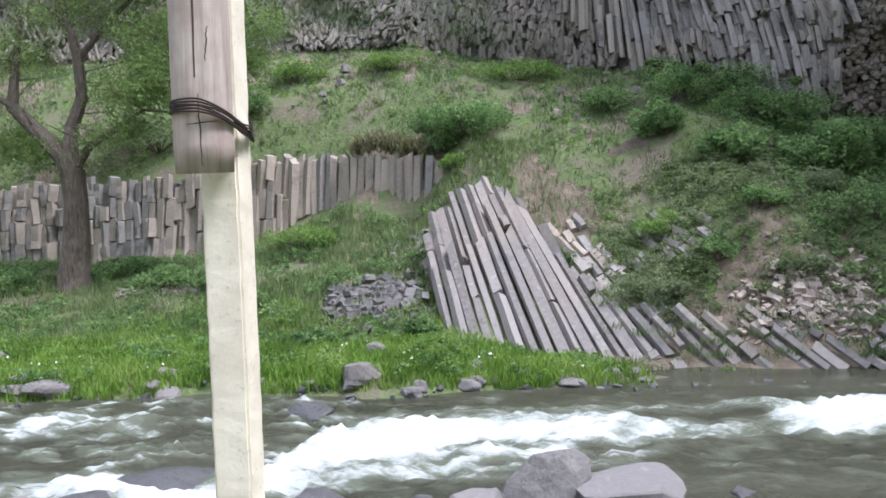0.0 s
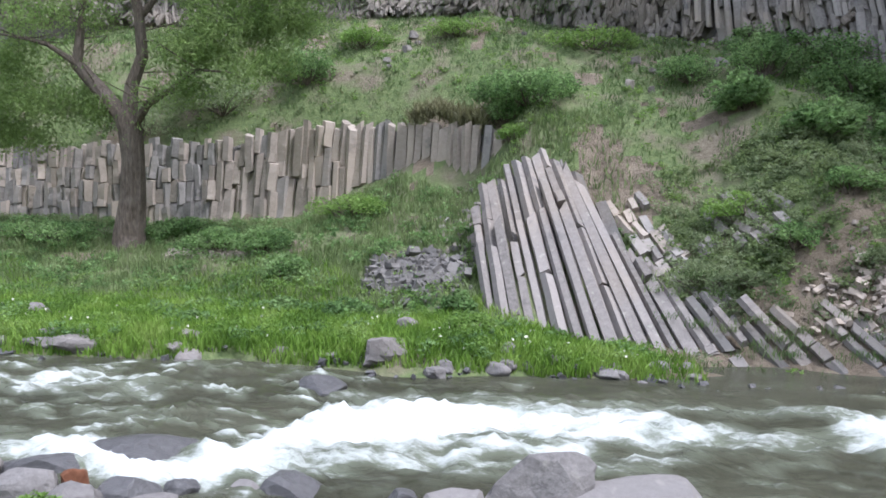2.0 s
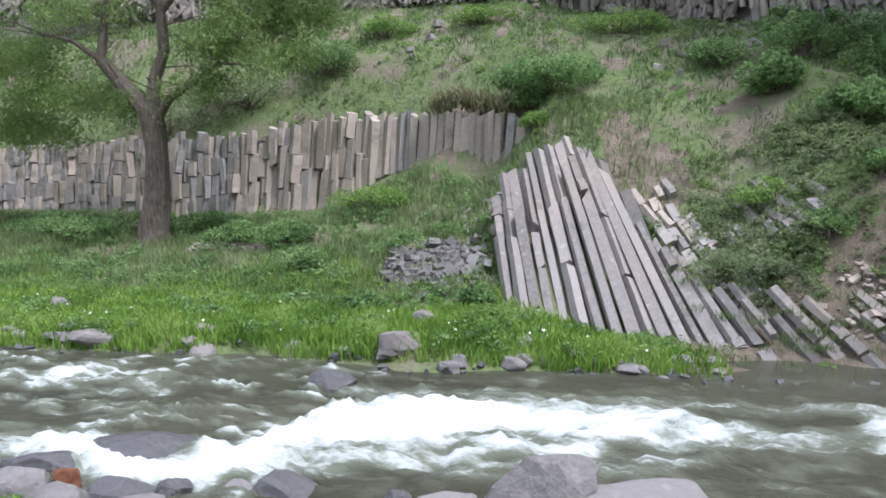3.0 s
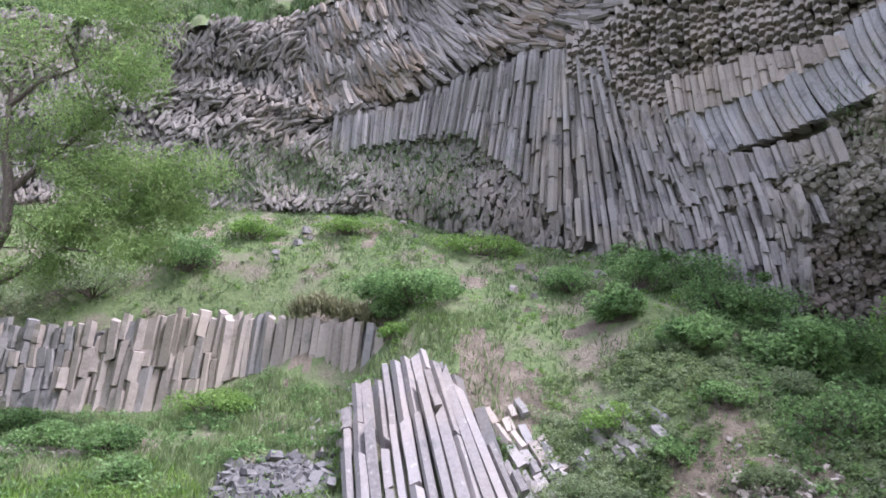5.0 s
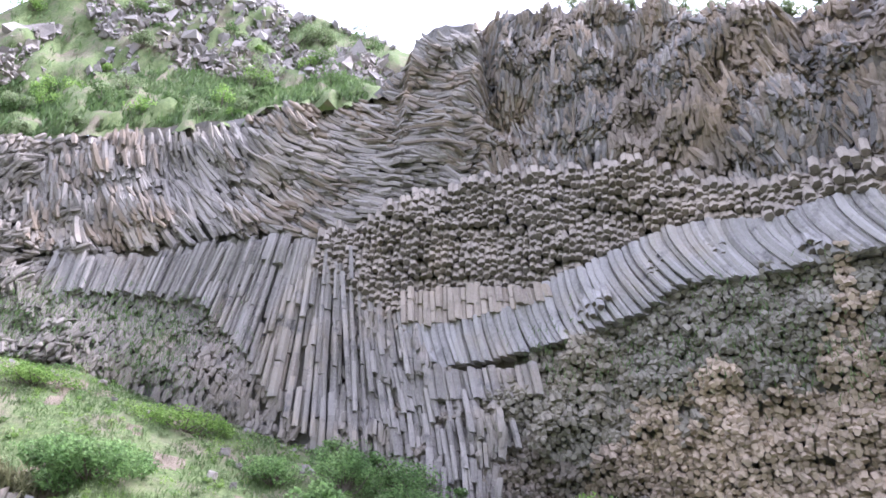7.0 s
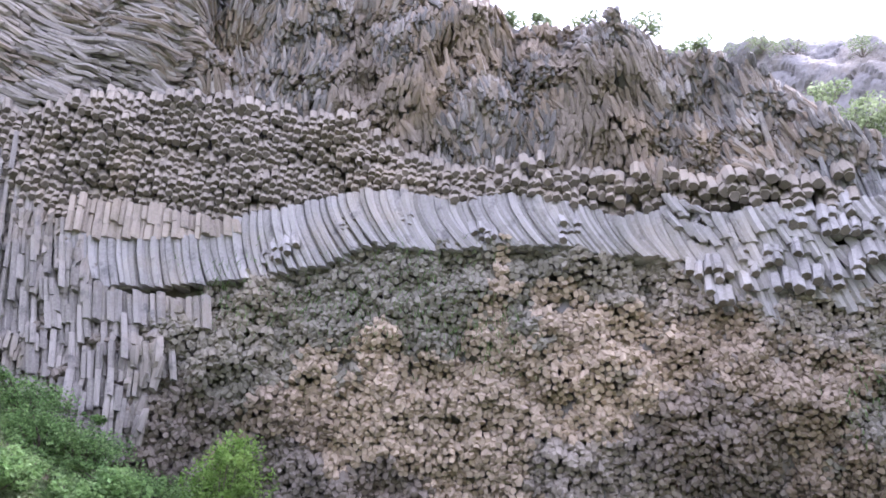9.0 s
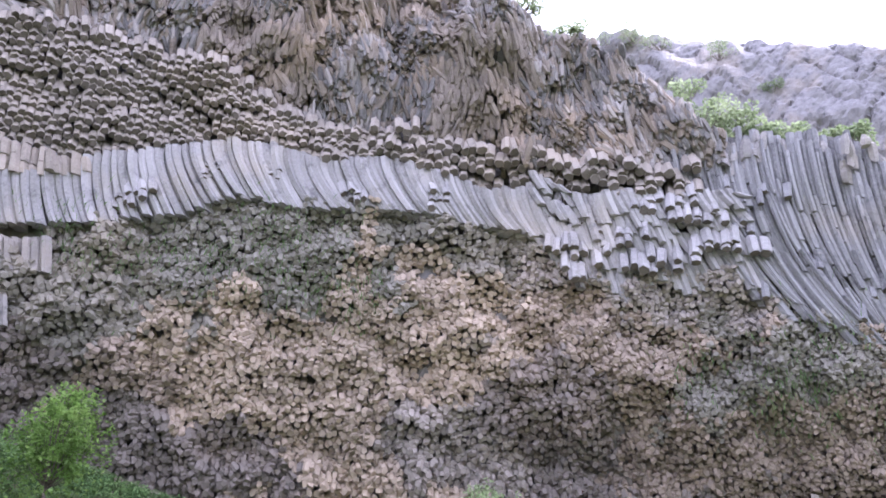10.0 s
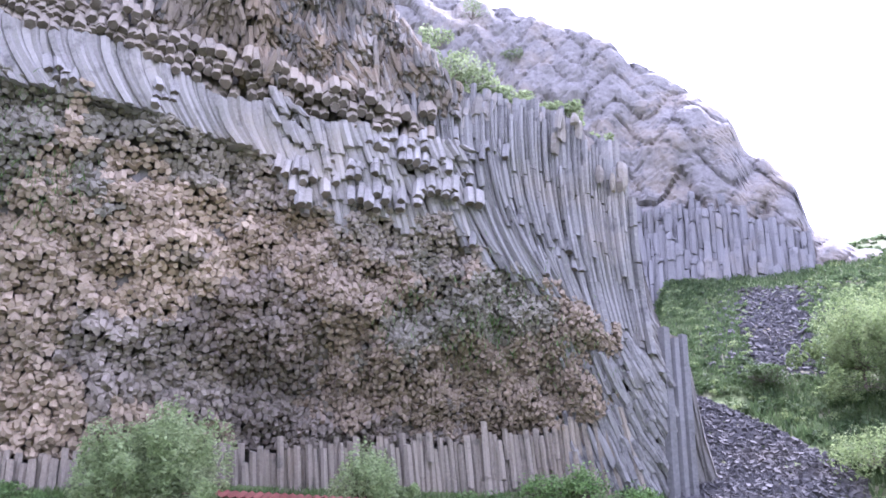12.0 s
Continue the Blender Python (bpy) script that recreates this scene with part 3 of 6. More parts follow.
def relief(th, z):
    """How far the face stands back from the plan line."""
    big = fbm((th * 0.45, z, 0), 0.16, 3) * 0.75
    under = 1.5 * float(ease(band_low(th) - 3.0, float(base_top(th)), z)) if th > 26 else 0.0
    under = under * float(ease(22, 34, th)) * (1 - float(ease(90, 102, th)))
    lean = 0.10 * max(0.0, z - 22) if th < 16 else -0.05 * max(0.0, z - 21)
    ledge = -2.2 * float(ease(17.0, 11.0, z)) * float(ease(9, 2, th)) * float(ease(-30, -12, th))
    ribs = 1.7 * fbm((th * 0.45, z * 0.28, 12), 0.42, 3) * float(ease(21.5, 25, z)) * float(ease(17, 24, th))
    cleft = 1.6 * math.exp(-((th - 25.4 + 0.25 * (z - 26)) / 1.1) ** 2) * float(ease(24, 27.5, z))
    return big + under + lean + ledge + ribs + cleft


def face(th, z, out=0.0):
    r = float(rim(th)) + relief(th, z) - out
    a = radians(th)
    return np.array([STAND[0] + r * math.sin(a), STAND[1] + r * math.cos(a), z])


def axes(th):
    """Along the face, up, and out of it."""
    a = radians(th)
    return np.array([math.cos(a), -math.sin(a), 0]), np.array([0, 0, 1.0]), np.array([-math.sin(a), -math.cos(a), 0])


def metres(th):
    """Degrees of bearing in one metre of face."""
    return 57.3 / float(rim(th))


ths = np.arange(-60, 107.1, 0.6)
steps = 46
core = []
for th in ths:
    lo, hi = float(foot(th)) - 1.6, float(crest(th))
    for i in range(steps):
        z = lo + (hi - lo) * i / (steps - 1)
        core.append(face(th, z, -0.3 + 0.25 * fbm((th, z * 1.2, 4), 0.9, 2)))
    for back, rise in ((1.5, 0.5), (4, 1.2), (12, 2.0)):  # the brow rounds back into the plateau
        core.append(face(th, hi, -back) + (0, 0, rise * (0.4 if th > 70 else 1)))
rows_in = steps + 3
kk = (np.arange(len(ths) - 1)[:, None] * rows_in + np.arange(rows_in - 1)[None]).ravel()
cliff = new("cliff", fast_mesh("cliff", np.array(core), np.stack([kk, kk + rows_in, kk + rows_in + 1, kk + 1], 1), DARK))
tagged(cliff, "towering cliff of grey and brown basalt columns", "cliff", kind="structure")


def lone(build, name, material, label=""):
    """One column as a part of the cliff."""
    h = Heap()
    build(h)
    return piece(name, h.mesh(name, material), cliff, label)


EDGE_ON = (30, 90, 150, 210, 270, 330)  # six sides with an edge turned outward


def face_flat(th, z, out=0.0):
    """The face without its small hollows, so that a column runs clean."""
    r = float(rim(th)) + 0.55 * relief(th, z) - out
    a = radians(th)
    return np.array([STAND[0] + r * math.sin(a), STAND[1] + r * math.cos(a), z])


def column_row(th_from, th_to, low, top, shift, wide, breaks, material, out=0.35, bow=0.0, parts=True, name="column", rough=0.05, even=1.0, shape=EDGE_ON):
    """Columns side by side from the low line to the top line; shift: degrees by which the feet lie further along than the heads; even: less makes lengths and lean more alike."""
    heap = Heap()
    th = th_from
    while th < th_to:
        w = wide * rng.uniform(0.82, 1.2)
        e, up, o = axes(th)
        zl, zt = float(low(th)) + rng.normal(0, 0.12) * even, float(top(th)) + rng.normal(0, 0.14) * even
        sh = float(shift(th)) * (1 + rng.uniform(-0.1, 0.1) * even)
        proud = out + rng.normal(0, rough)
        n = max(1, int(round((zt - zl) / breaks)))
        cuts = [0.0] + sorted(np.clip((np.arange(1, n) + rng.uniform(-0.3, 0.3, max(n - 1, 0))) / n, 0.05, 0.95)) + [1.0]
        for a, b in zip(cuts[:-1], cuts[1:]):
            if n > 2 and rng.random() < 0.04:
                continue
            step_out = proud + rng.normal(0, rough)
            path = []
            for s in np.linspace(a, b - 0.004, 6 if bow else 3):
                t2 = th + sh * (1 - s) ** (1.0 + bow)
                path.append(face_flat(t2, zl + (zt - zl) * s, step_out))
            build = lambda h, p=path, w=w, e=e, o=o: h.prism(p, w * 1.3, e, o, 6, 1.0, 0.12, 0.0, shape, (0.05, 0.05))
            if parts:
                lone(build, name, material)
            else:
                build(heap)
        th += w * metres(th)
    return heap


def eaves(heap, th_from, th_to, low, top, wide, pitch, down=2.2, jut=0.35, overhang=0.05, lean=0.1, keep=0.97, uneven=0.06):
    """Rows of hanging columns, one row above another along the low line: each shows a stretch of its side and, below it, its broken end."""
    th, col = th_from, 0
    while th < th_to:
        e, up, o = axes(th)
        lo, hi = float(low(th)), float(top(th))
        n = int((hi - lo) / pitch) + 1
        for k in range(n):
            if rng.random() > keep:
                continue
            w = wide * rng.uniform(0.86, 1.12)
            z = lo + pitch * (k + 0.3 * (col % 2) + 0.35 * fbm((th * 0.45, k * 2.7, 3), 0.3, 2)) + rng.normal(0, uneven)
            if z > hi:
                continue
            t2 = th + rng.normal(0, 0.07) * wide * metres(th)
            lump = 0.35 * fbm((t2 * 0.45, z, 8), 0.4, 2)
            d = o * (1 + rng.normal(0, 0.1)) - up * (down + rng.normal(0, 0.12)) + e * (lean + rng.normal(0, 0.1))
            d /= np.linalg.norm(d)
            tip = face(t2, z, jut + overhang * (z - lo) + lump + rng.normal(0, uneven))
            side = e - d * (e @ d)
            side /= np.linalg.norm(side)
            heap.prism([tip - d * pitch * 2.4, tip - d * w * 0.16, tip], w * 1.1, side, across(side, d), 6, 0.95, 0.16, 0.0, None, (0.0, 0.12))
        th += wide * 0.9 * metres(th)
        col += 1


def ends(pick, th_from, th_to, low, top, size, jut=0.3, hang=1.5, lumps=0.6, twist=0.2, keep=0.97, singles=None, uneven=0.1):
    """Broken column stubs, packed like cells, that hang out of the face with worn ends. size(th); singles: bearings between which each is a part."""
    th = th_from
    row = 0
    while th < th_to:
        size_here = float(size(th))
        step = size_here * 0.9 * metres(th)
        e, up, o = axes(th)
        z = float(low(th)) + (row % 2) * size_here * 0.45
        zt = float(top(th))
        while z < zt:
            if rng.random() < keep:
                t2, z2 = th + rng.normal(0, 0.16) * step, z + rng.normal(0, 0.14) * size_here
                lump = fbm((t2 * 0.45, z2, 8), 0.75, 2) * lumps
                d = o * (1 + rng.normal(0, 0.12)) - up * (hang + rng.normal(0, twist)) + e * rng.normal(0.12, twist)
                d /= np.linalg.norm(d)
                tip = face(t2, z2, jut + lump + rng.normal(0, uneven))
                side = e - d * (e @ d)
                side /= np.linalg.norm(side)
                s1 = size_here * rng.uniform(1.08, 1.42)
                spec = ([tip - d * size_here * 2.1, tip - d * s1 * rng.uniform(0.16, 0.3), tip], s1, side, across(side, d), int(rng.integers(5, 7)), rng.uniform(0.85, 1.1), 0.3, 0.0, None, (0.0, rng.uniform(0.12, 0.26)))
                if singles and singles[0] < t2 < singles[1]:
                    one = Heap()
                    one.prism(*spec)
                    piece("column_head", one.mesh("column_head", ENDS), cliff)
                else:
                    pick(t2, z2).prism(*spec)
            z += size_here * rng.uniform(0.84, 0.94)
        th += step
        row += 1


def flow(heap, inside, th_from, th_to, z_from, z_to, field, length, wide, density, jut=0.25, lumps=0.6, scatter=5, worn=(0.3, 0.2), squash=0.9, place=face):
    """Broken columns that lie along the face and follow field(th, z), degrees from upright (heads to the right positive)."""
    area = (th_to - th_from) / metres((th_from + th_to) / 2) * (z_to - z_from)
    for _ in range(int(area * density)):
        th, z = rng.uniform(th_from, th_to), rng.uniform(z_from, z_to)
        if not inside(th, z):
            continue
        e, up, o = axes(th)
        turn = rng.normal(0, scatter)
        L = length * math.exp(rng.normal(-0.1, 0.4))
        lump = fbm((th * 0.45, z, 8), 0.5, 2) * lumps + jut * rng.uniform(0.2, 1.4)
        tip_out = rng.normal(0, 0.06) * L
        path, t2, z2 = [], th, z
        for k in range(4):
            path.append(place(t2, z2, lump + tip_out * (k - 1.5) / 1.5))
            a = radians(float(field(t2, z2)) + turn)
            t2 += math.sin(a) * L / 3 * metres(t2)
            z2 += math.cos(a) * L / 3
        if z2 > float(crest(t2)):
            continue
        d = path[-1] - path[0]
        d /= np.linalg.norm(d)
        side = across(d, o)
        side /= np.linalg.norm(side)
        heap.prism(path, wide * rng.uniform(0.65, 1.4), side, across(side, d), int(rng.integers(5, 7)), squash, 0.4, 0.0, None, worn)


def clad(name, heap, material, label, broken=None):
    return tagged(piece(name, heap.mesh(name, material, broken), cliff, label), kind="stuff")


# the fan of tall columns
FAN_FEET = curve((-9, -9.2), (-7, -7.0), (-2.5, -2.8), (2.2, 1.4), (7, 6.0), (9.4, 9.2), (11.4, 13.3), (13, 16.1), (15, 18.9), (17.1, 20.7), (20, 24.5))
FAN_LOW = curve((-9, 16.2), (-2.5, 16.7), (2.2, 16.9), (5, 15.4), (7, 14.4), (9.4, 12.2), (11.4, 10.2), (13, 9.9), (15, 9.5), (20, 8.8))
FAN_LEAN = lambda t: float(FAN_FEET(t)) - t
broken_top = lambda t: float(fan_top(t)) - (rng.uniform(0, 2.4) if t > 10.5 else rng.uniform(0, .3))
column_row(-9, 18.4, FAN_LOW, broken_top, FAN_LEAN, 0.185, 1.9, FAN, 0.48, 0.0, True, "column", 0.13)
inner = column_row(-9, 19.5, FAN_LOW, lambda t: float(fan_top(t)) + 0.2, FAN_LEAN, 0.40, 1.6, GREY, 0.12, 0, False, "column", 0.1)
clad("inner_columns", inner, GREY, "rear rank of upright grey columns")
# short standing columns in steps where the fan meets the band
tiers = Heap()
for a0, a1, z0, z1, sh, out in ((15.5, 20, 13.4, 16.6, 1.6, .55), (17.5, 21.5, 11.6, 13.9, 1.2, .6), (18.5, 24.5, 9.7, 11.9, 1.0, .6), (19.5, 26.5, 8.0, 10.0, .6, .65), (22.5, 28.5, 10.6, 12.2, 1.0, .45)):
    part_row = column_row(a0, a1, lambda t: z0 - 0.08 * (t - a0) + 0.3 * math.sin(2.1 * t), lambda t: z1 - 0.10 * (t - a0) + 0.3 * math.sin(1.7 * t + z0), lambda t: sh, 0.20, 1.0, FAN, out, 0, False, "column", 0.15)
    clad("stepped_columns", part_row, FAN, "short grey columns in steps beside the fan")
flow(tiers, lambda t, z: float(foot(t)) - 0.3 < z < 16.5 - (t - 15) * 0.35, 14.5, 28, 7.0, 17, lambda t, z: -9.0, 0.7, 0.26, 12, 0.5, 0.5, 6, (0.1, 0.15))
clad("broken_columns", tiers, SWEPT, "broken columns at the fan's edge")
# the bowed band: one smooth fluted sheet of columns
SHIFT = curve((17, 1.2), (24, 1.2), (32, 1.9), (36, 2.9), (45, 3.0), (60, 2.9), (67, 2.1), (72, 1.8))
wavy = lambda line, s: lambda t: float(line(t)) + 0.16 * fbm((t, s, 0), 0.9, 2)
column_row(18.5, 31, wavy(band_low, 1), lambda t: float(band_low(t)) + 1.95, SHIFT, 0.26, 4, BAND, 0.5, 0.3, True, "column", 0.035, 0.3)
column_row(18.5, 31, lambda t: float(band_low(t)) + 1.9, wavy(band_top, 2), lambda t: 0.4, 0.28, 0.7, TAN, 0.58, 0, True, "column", 0.06, 0.6)
column_row(31, 70, wavy(band_low, 3), wavy(band_top, 4), SHIFT, 0.275, 7, BAND, 0.5, 0.55, True, "column", 0.035, 0.2)
column_row(20.5, 30, lambda t: 12.35, lambda t: 13.65, lambda t: 0.7, 0.26, 3, GREY, 0.55, 0, True, "column", 0.06, 0.6)
sheet_back = column_row(18.5, 73, band_low, lambda t: float(band_top(t)) + 0.2, SHIFT, 0.6, 8, BAND, -0.05, 0.5, False, "column", 0.02, 0.1)
clad("inner_columns", sheet_back, BAND, "rear rank of bowed grey columns")
# hollows where the sheet has broken away
torn = Heap()
for a0, a1, rise, tall in ((40, 46, .5, 1.0), (34, 36.5, .3, .6), (52, 54, .2, .5), (60, 62.5, .3, .7), (66, 68, .5, .9)):
    eaves(torn, a0, a1, lambda t: float(band_low(t)) + rise, lambda t: float(band_low(t)) + rise + tall, 0.3, 0.32, 1.6, 0.66, 0.0, 0.3, 0.8)
clad("column_heads", torn, BAND, "broken column ends in the bowed band", SHADED_ENDS)
for k, (lift, cut_top) in enumerate(((-0.2, -2.0), (0.8, -1.2), (1.7, -0.4), (2.4, 0.1))):
    tier = column_row(69, 86.5, lambda t: float(band_low(t)) + lift + 0.3 * math.sin(t * 1.3 + k), lambda t: max(float(band_low(t)) + lift + .5, float(band_top(t)) + cut_top), lambda t: 0.9, 0.26, 1.2, BAND, 0.42 + 0.14 * k, 0.2, False, "column", 0.05, 0.7)
    clad("stepped_columns", tier, BAND, "short bluish columns in steps")
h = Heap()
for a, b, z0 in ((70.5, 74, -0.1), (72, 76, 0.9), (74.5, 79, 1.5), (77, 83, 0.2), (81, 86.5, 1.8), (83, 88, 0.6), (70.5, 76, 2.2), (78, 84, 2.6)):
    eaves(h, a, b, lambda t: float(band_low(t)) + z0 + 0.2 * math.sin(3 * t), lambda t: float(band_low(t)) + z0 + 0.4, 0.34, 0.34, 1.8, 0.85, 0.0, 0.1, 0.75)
clad("column_heads", h, BAND, "dark column ends between the steps", SHADED_ENDS)
# tall bent columns at the far end, and the row along the foot
BENT = curve((80, 3.0), (84, 4.4), (88, 4.6), (92, 3.6), (96, 2.0), (101, 1.0))
BENT_TOP = lambda t: float(crest(t)) - 0.6 - 0.9 * abs(fbm((t, 0, 0), 0.9, 2))
column_row(81, 100.4, lambda t: float(long_low(t + 2)), BENT_TOP, BENT, 0.135, 2.4, BENT_GREY, 0.42, 1.3, True, "column", 0.075, 1.0)
rear = column_row(81, 100.8, lambda t: float(long_low(t + 2)) - 0.4, lambda t: float(crest(t)) - 0.1, BENT, 0.26, 1.6, BENT_GREY, 0.12, 1.3, False, "column", 0.12)
clad("inner_columns", rear, BENT_GREY, "rear rank of bent grey columns")
h = Heap()
flow(h, lambda t, z: float(crest(t)) - 2.4 < z < float(crest(t)) + 0.1, 80, 101, 15, 22, lambda t, z: 2.0, 0.9, 0.34, 6, 0.35, 0.8, 6, (0.15, 0.3))
clad("broken_columns", h, GREY, "weathered heads of the bent columns")
h = Heap()
for a, b, z0 in ((83.5, 86, 17.0), (86, 88.5, 15.0), (88, 91, 16.6), (90.5, 93, 13.6), (87, 90, 13.0), (93, 96, 15.2), (95, 98, 12.6), (91, 95, 12.2)):
    eaves(h, a, b, lambda t: z0 + 0.5 * math.sin(2.2 * t), lambda t: z0 + 0.5 * math.sin(2.2 * t) + 0.2, 0.26, 0.3, 2.2, 0.55, 0.0, 0.05, 0.4)
clad("column_heads", h, BENT_GREY, "dark broken ends among the bent columns", SHADED_ENDS)
column_row(54, 99.5, lambda t: float(foot(t)) - 0.6, lambda t: float(base_top(t)) + rng.normal(0, .08), curve((54, .3), (84, .8), (95, .8), (100, 2.0), (105, 2.0)), 0.175, 1.6, ENDS_PALE, 0.1, 0.0, True, "column", 0.10)
column_row(102.6, 104.2, lambda t: float(foot(t)) - 0.6, lambda t: float(crest(t)) - 0.1, lambda t: 0.1, 0.34, 9, BLOCK, 0.3, 0.0, True, "column", 0.05)
# stepped rows of hanging columns above the band
h = Heap()
ROWS_SIDE = curve((10.5, 18.4), (15, 16.6), (19, 15.4))
ROWS_LOW = lambda t: float(band_top(t)) if t > 19 else float(ROWS_SIDE(t))
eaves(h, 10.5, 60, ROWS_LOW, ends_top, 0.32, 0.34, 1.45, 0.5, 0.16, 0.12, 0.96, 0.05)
clad("column_heads", h, ENDS_ROWS, "rows of hanging brown-grey column ends", SHADED_ENDS)
h = Heap()
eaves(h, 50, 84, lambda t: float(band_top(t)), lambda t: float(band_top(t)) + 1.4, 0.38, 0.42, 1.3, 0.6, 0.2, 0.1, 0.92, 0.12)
clad("column_heads", h, ENDS_ROWS, "dark blocky column ends", SHADED_ENDS)
# packed stubs below the band
LOWER_TOP = lambda t: min(float(band_low(t)) + 0.2 - (1.5 if 20 < t < 30 else 0) if t < 86 else 99, float(long_low(t - 2)) + 0.2 if t > 84 else 99, float(crest(t)))
LOWER_FOOT = lambda t: float(base_top(t)) - .1 if t > 54 else float(foot(t)) - .5
LOWER_SIZE = curve((19, .20), (40, .205), (60, .205), (75, .17), (90, .145), (100, .13))
moss_h, tan_h, brown_h, dark_h, grey_h = Heap(), Heap(), Heap(), Heap(), Heap()
STUB_TONES = ((24, 9, 7, 3, dark_h), (33, 12, 8, 2.2, moss_h), (48, 14.2, 11, 1.5, moss_h), (58, 15, 8, 0.8, moss_h), (38, 9.6, 5, 1.4, brown_h), (43, 6.3, 6, 1.6, dark_h),
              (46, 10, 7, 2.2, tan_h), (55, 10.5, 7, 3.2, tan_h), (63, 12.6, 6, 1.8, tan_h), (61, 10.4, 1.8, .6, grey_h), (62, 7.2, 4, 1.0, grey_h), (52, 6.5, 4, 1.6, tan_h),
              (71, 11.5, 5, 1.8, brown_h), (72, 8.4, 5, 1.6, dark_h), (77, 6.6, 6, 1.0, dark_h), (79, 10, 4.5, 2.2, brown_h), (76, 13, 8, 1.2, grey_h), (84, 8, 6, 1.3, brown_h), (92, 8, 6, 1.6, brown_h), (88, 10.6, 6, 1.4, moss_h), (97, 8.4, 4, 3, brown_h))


def rind(t, z):
    """Which tone a stub has: mossy near the fan and the band, tan in the middle, brown and dark towards the far end."""
    u, v = t + 7 * fbm((t * .45, z, 21), 0.3, 3), z + 2.2 * fbm((t * .45, z, 31), 0.3, 3)
    return min(STUB_TONES, key=lambda q: ((u - q[0]) / q[2]) ** 2 + ((v - q[1]) / q[3]) ** 2 + rng.normal(0, 0.25))[4]


ends(rind, 19, 99.5, LOWER_FOOT, LOWER_TOP, LOWER_SIZE, 0.34, 0.75, 0.8, 0.26, 0.97, (54, 55.2), 0.085)
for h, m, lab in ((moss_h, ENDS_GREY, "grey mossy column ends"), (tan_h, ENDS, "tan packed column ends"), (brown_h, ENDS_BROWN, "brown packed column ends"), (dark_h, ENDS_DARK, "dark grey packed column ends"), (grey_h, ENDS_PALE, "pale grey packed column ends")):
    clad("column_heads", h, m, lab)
h = Heap()
flow(h, lambda t, z: z > float(foot(t)) - 0.5 and z < min(float(long_low(t - 1)) + 0.6, float(crest(t)) - 0.3) and z < 12 - (98 - t) * 2.2 and t < 104.2 - 0.28 * (z - 4.5), 94.5, 104.4, 3.6, 12, lambda t, z: -14.0 - 1.6 * (t - 93), 1.0, 0.2, 26, 0.2, 0.3, 4, (0.1, 0.25))
clad("swept_columns", h, BENT_GREY, "thin slanting grey columns at the cliff's end")
# swept columns over the fan
h, warm_h = Heap(), Heap()
SWEEP = curve((-12, -16), (-8, -18), (-3, -30), (3, -44), (8, -56), (14, -70), (20, -76), (25, -60), (28, -30))
over_fan = lambda t, z: z > max(float(fan_top(min(t, 13))) + 0.1, float(ends_top(t)) if t > 13 else 0) and z < float(crest(t)) - 0.5 and t < 25.2 - 0.25 * (z - 26)
sweep_field = lambda t, z: float(SWEEP(t)) * (1.15 - 0.035 * (z - 20)) + 14 * fbm((t * .5, z, 1), 0.25, 2)
flow(h, over_fan, -12, 27, 18, 32, sweep_field, 1.35, 0.25, 15, 0.28, 0.9, 7, (0.15, 0.2))
flow(warm_h, lambda t, z: over_fan(t, z) and fbm((t * .45, z, 44), 0.3, 2) > 0.05, -12, 27, 18, 32, sweep_field, 0.9, 0.23, 12, 0.45, 0.9, 9, (0.2, 0.3))
clad("swept_columns", h, SWEPT, "slanting swept grey columns")
clad("swept_columns", warm_h, ROUGH, "slanting swept brown columns")
# ragged upper rock
UPRIGHT = lambda t, z: 20 * fbm((t * .3, z, 2), 0.25, 2) - 5
upper = lambda t, z: float(ends_top(t)) + 0.1 < z < float(crest(t)) - 0.6 and t > 24.4 - 0.25 * (z - 26)
h, grey_rag, dark_rag = Heap(), Heap(), Heap()
flow(h, upper, 18, 86, 17, 35, UPRIGHT, 0.6, 0.22, 26, 0.2, 1.15, 14, (0.15, 0.3), 0.9)
flow(grey_rag, lambda t, z: upper(t, z) and fbm((t * .45, z * .5, 51), 0.22, 2) > 0.02, 18, 86, 17, 35, UPRIGHT, 0.7, 0.18, 14, 0.24, 1.15, 13, (0.15, 0.3), 0.9)
flow(dark_rag, lambda t, z: upper(t, z) and fbm((t * .45, z * .4, 77), 0.3, 2) > 0.1, 18, 86, 17, 35, UPRIGHT, 0.6, 0.18, 18, 0.28, 1.15, 14, (0.15, 0.3), 0.9)
clad("ragged_columns", h, ROUGH, "ragged brown broken columns")
clad("ragged_columns", grey_rag, SWEPT, "ragged grey broken columns")
clad("ragged_columns", dark_rag, DARK, "ragged dark broken columns")
# broken rock on the other flank, and the ledge under the fan
h = Heap()
flow(h, lambda t, z: z > float(foot(t)) - 0.5 and z < float(crest(t)) and t < -7.5 + (z - 18) * -0.3, -46, -5, 11, 27, lambda t, z: 20 + 60 * fbm((t * .3, z, 6), 0.35, 2), 0.5, 0.21, 24, 0.3, 0.9, 26, (0.2, 0.3))
clad("broken_columns", h, LEDGE, "tumbled broken grey-brown columns")
h = Heap()
flow(h, lambda t, z: z > float(foot(t)) - 0.6 and z < float(FAN_LOW(min(t, 12))) + 0.3, -30, 13, 9.8, 17.2, lambda t, z: 3.0, 0.42, 0.21, 22, 0.12, 0.4, 12, (0.1, 0.2))
clad("broken_columns", h, LEDGE, "stumps of broken columns on the ledge")

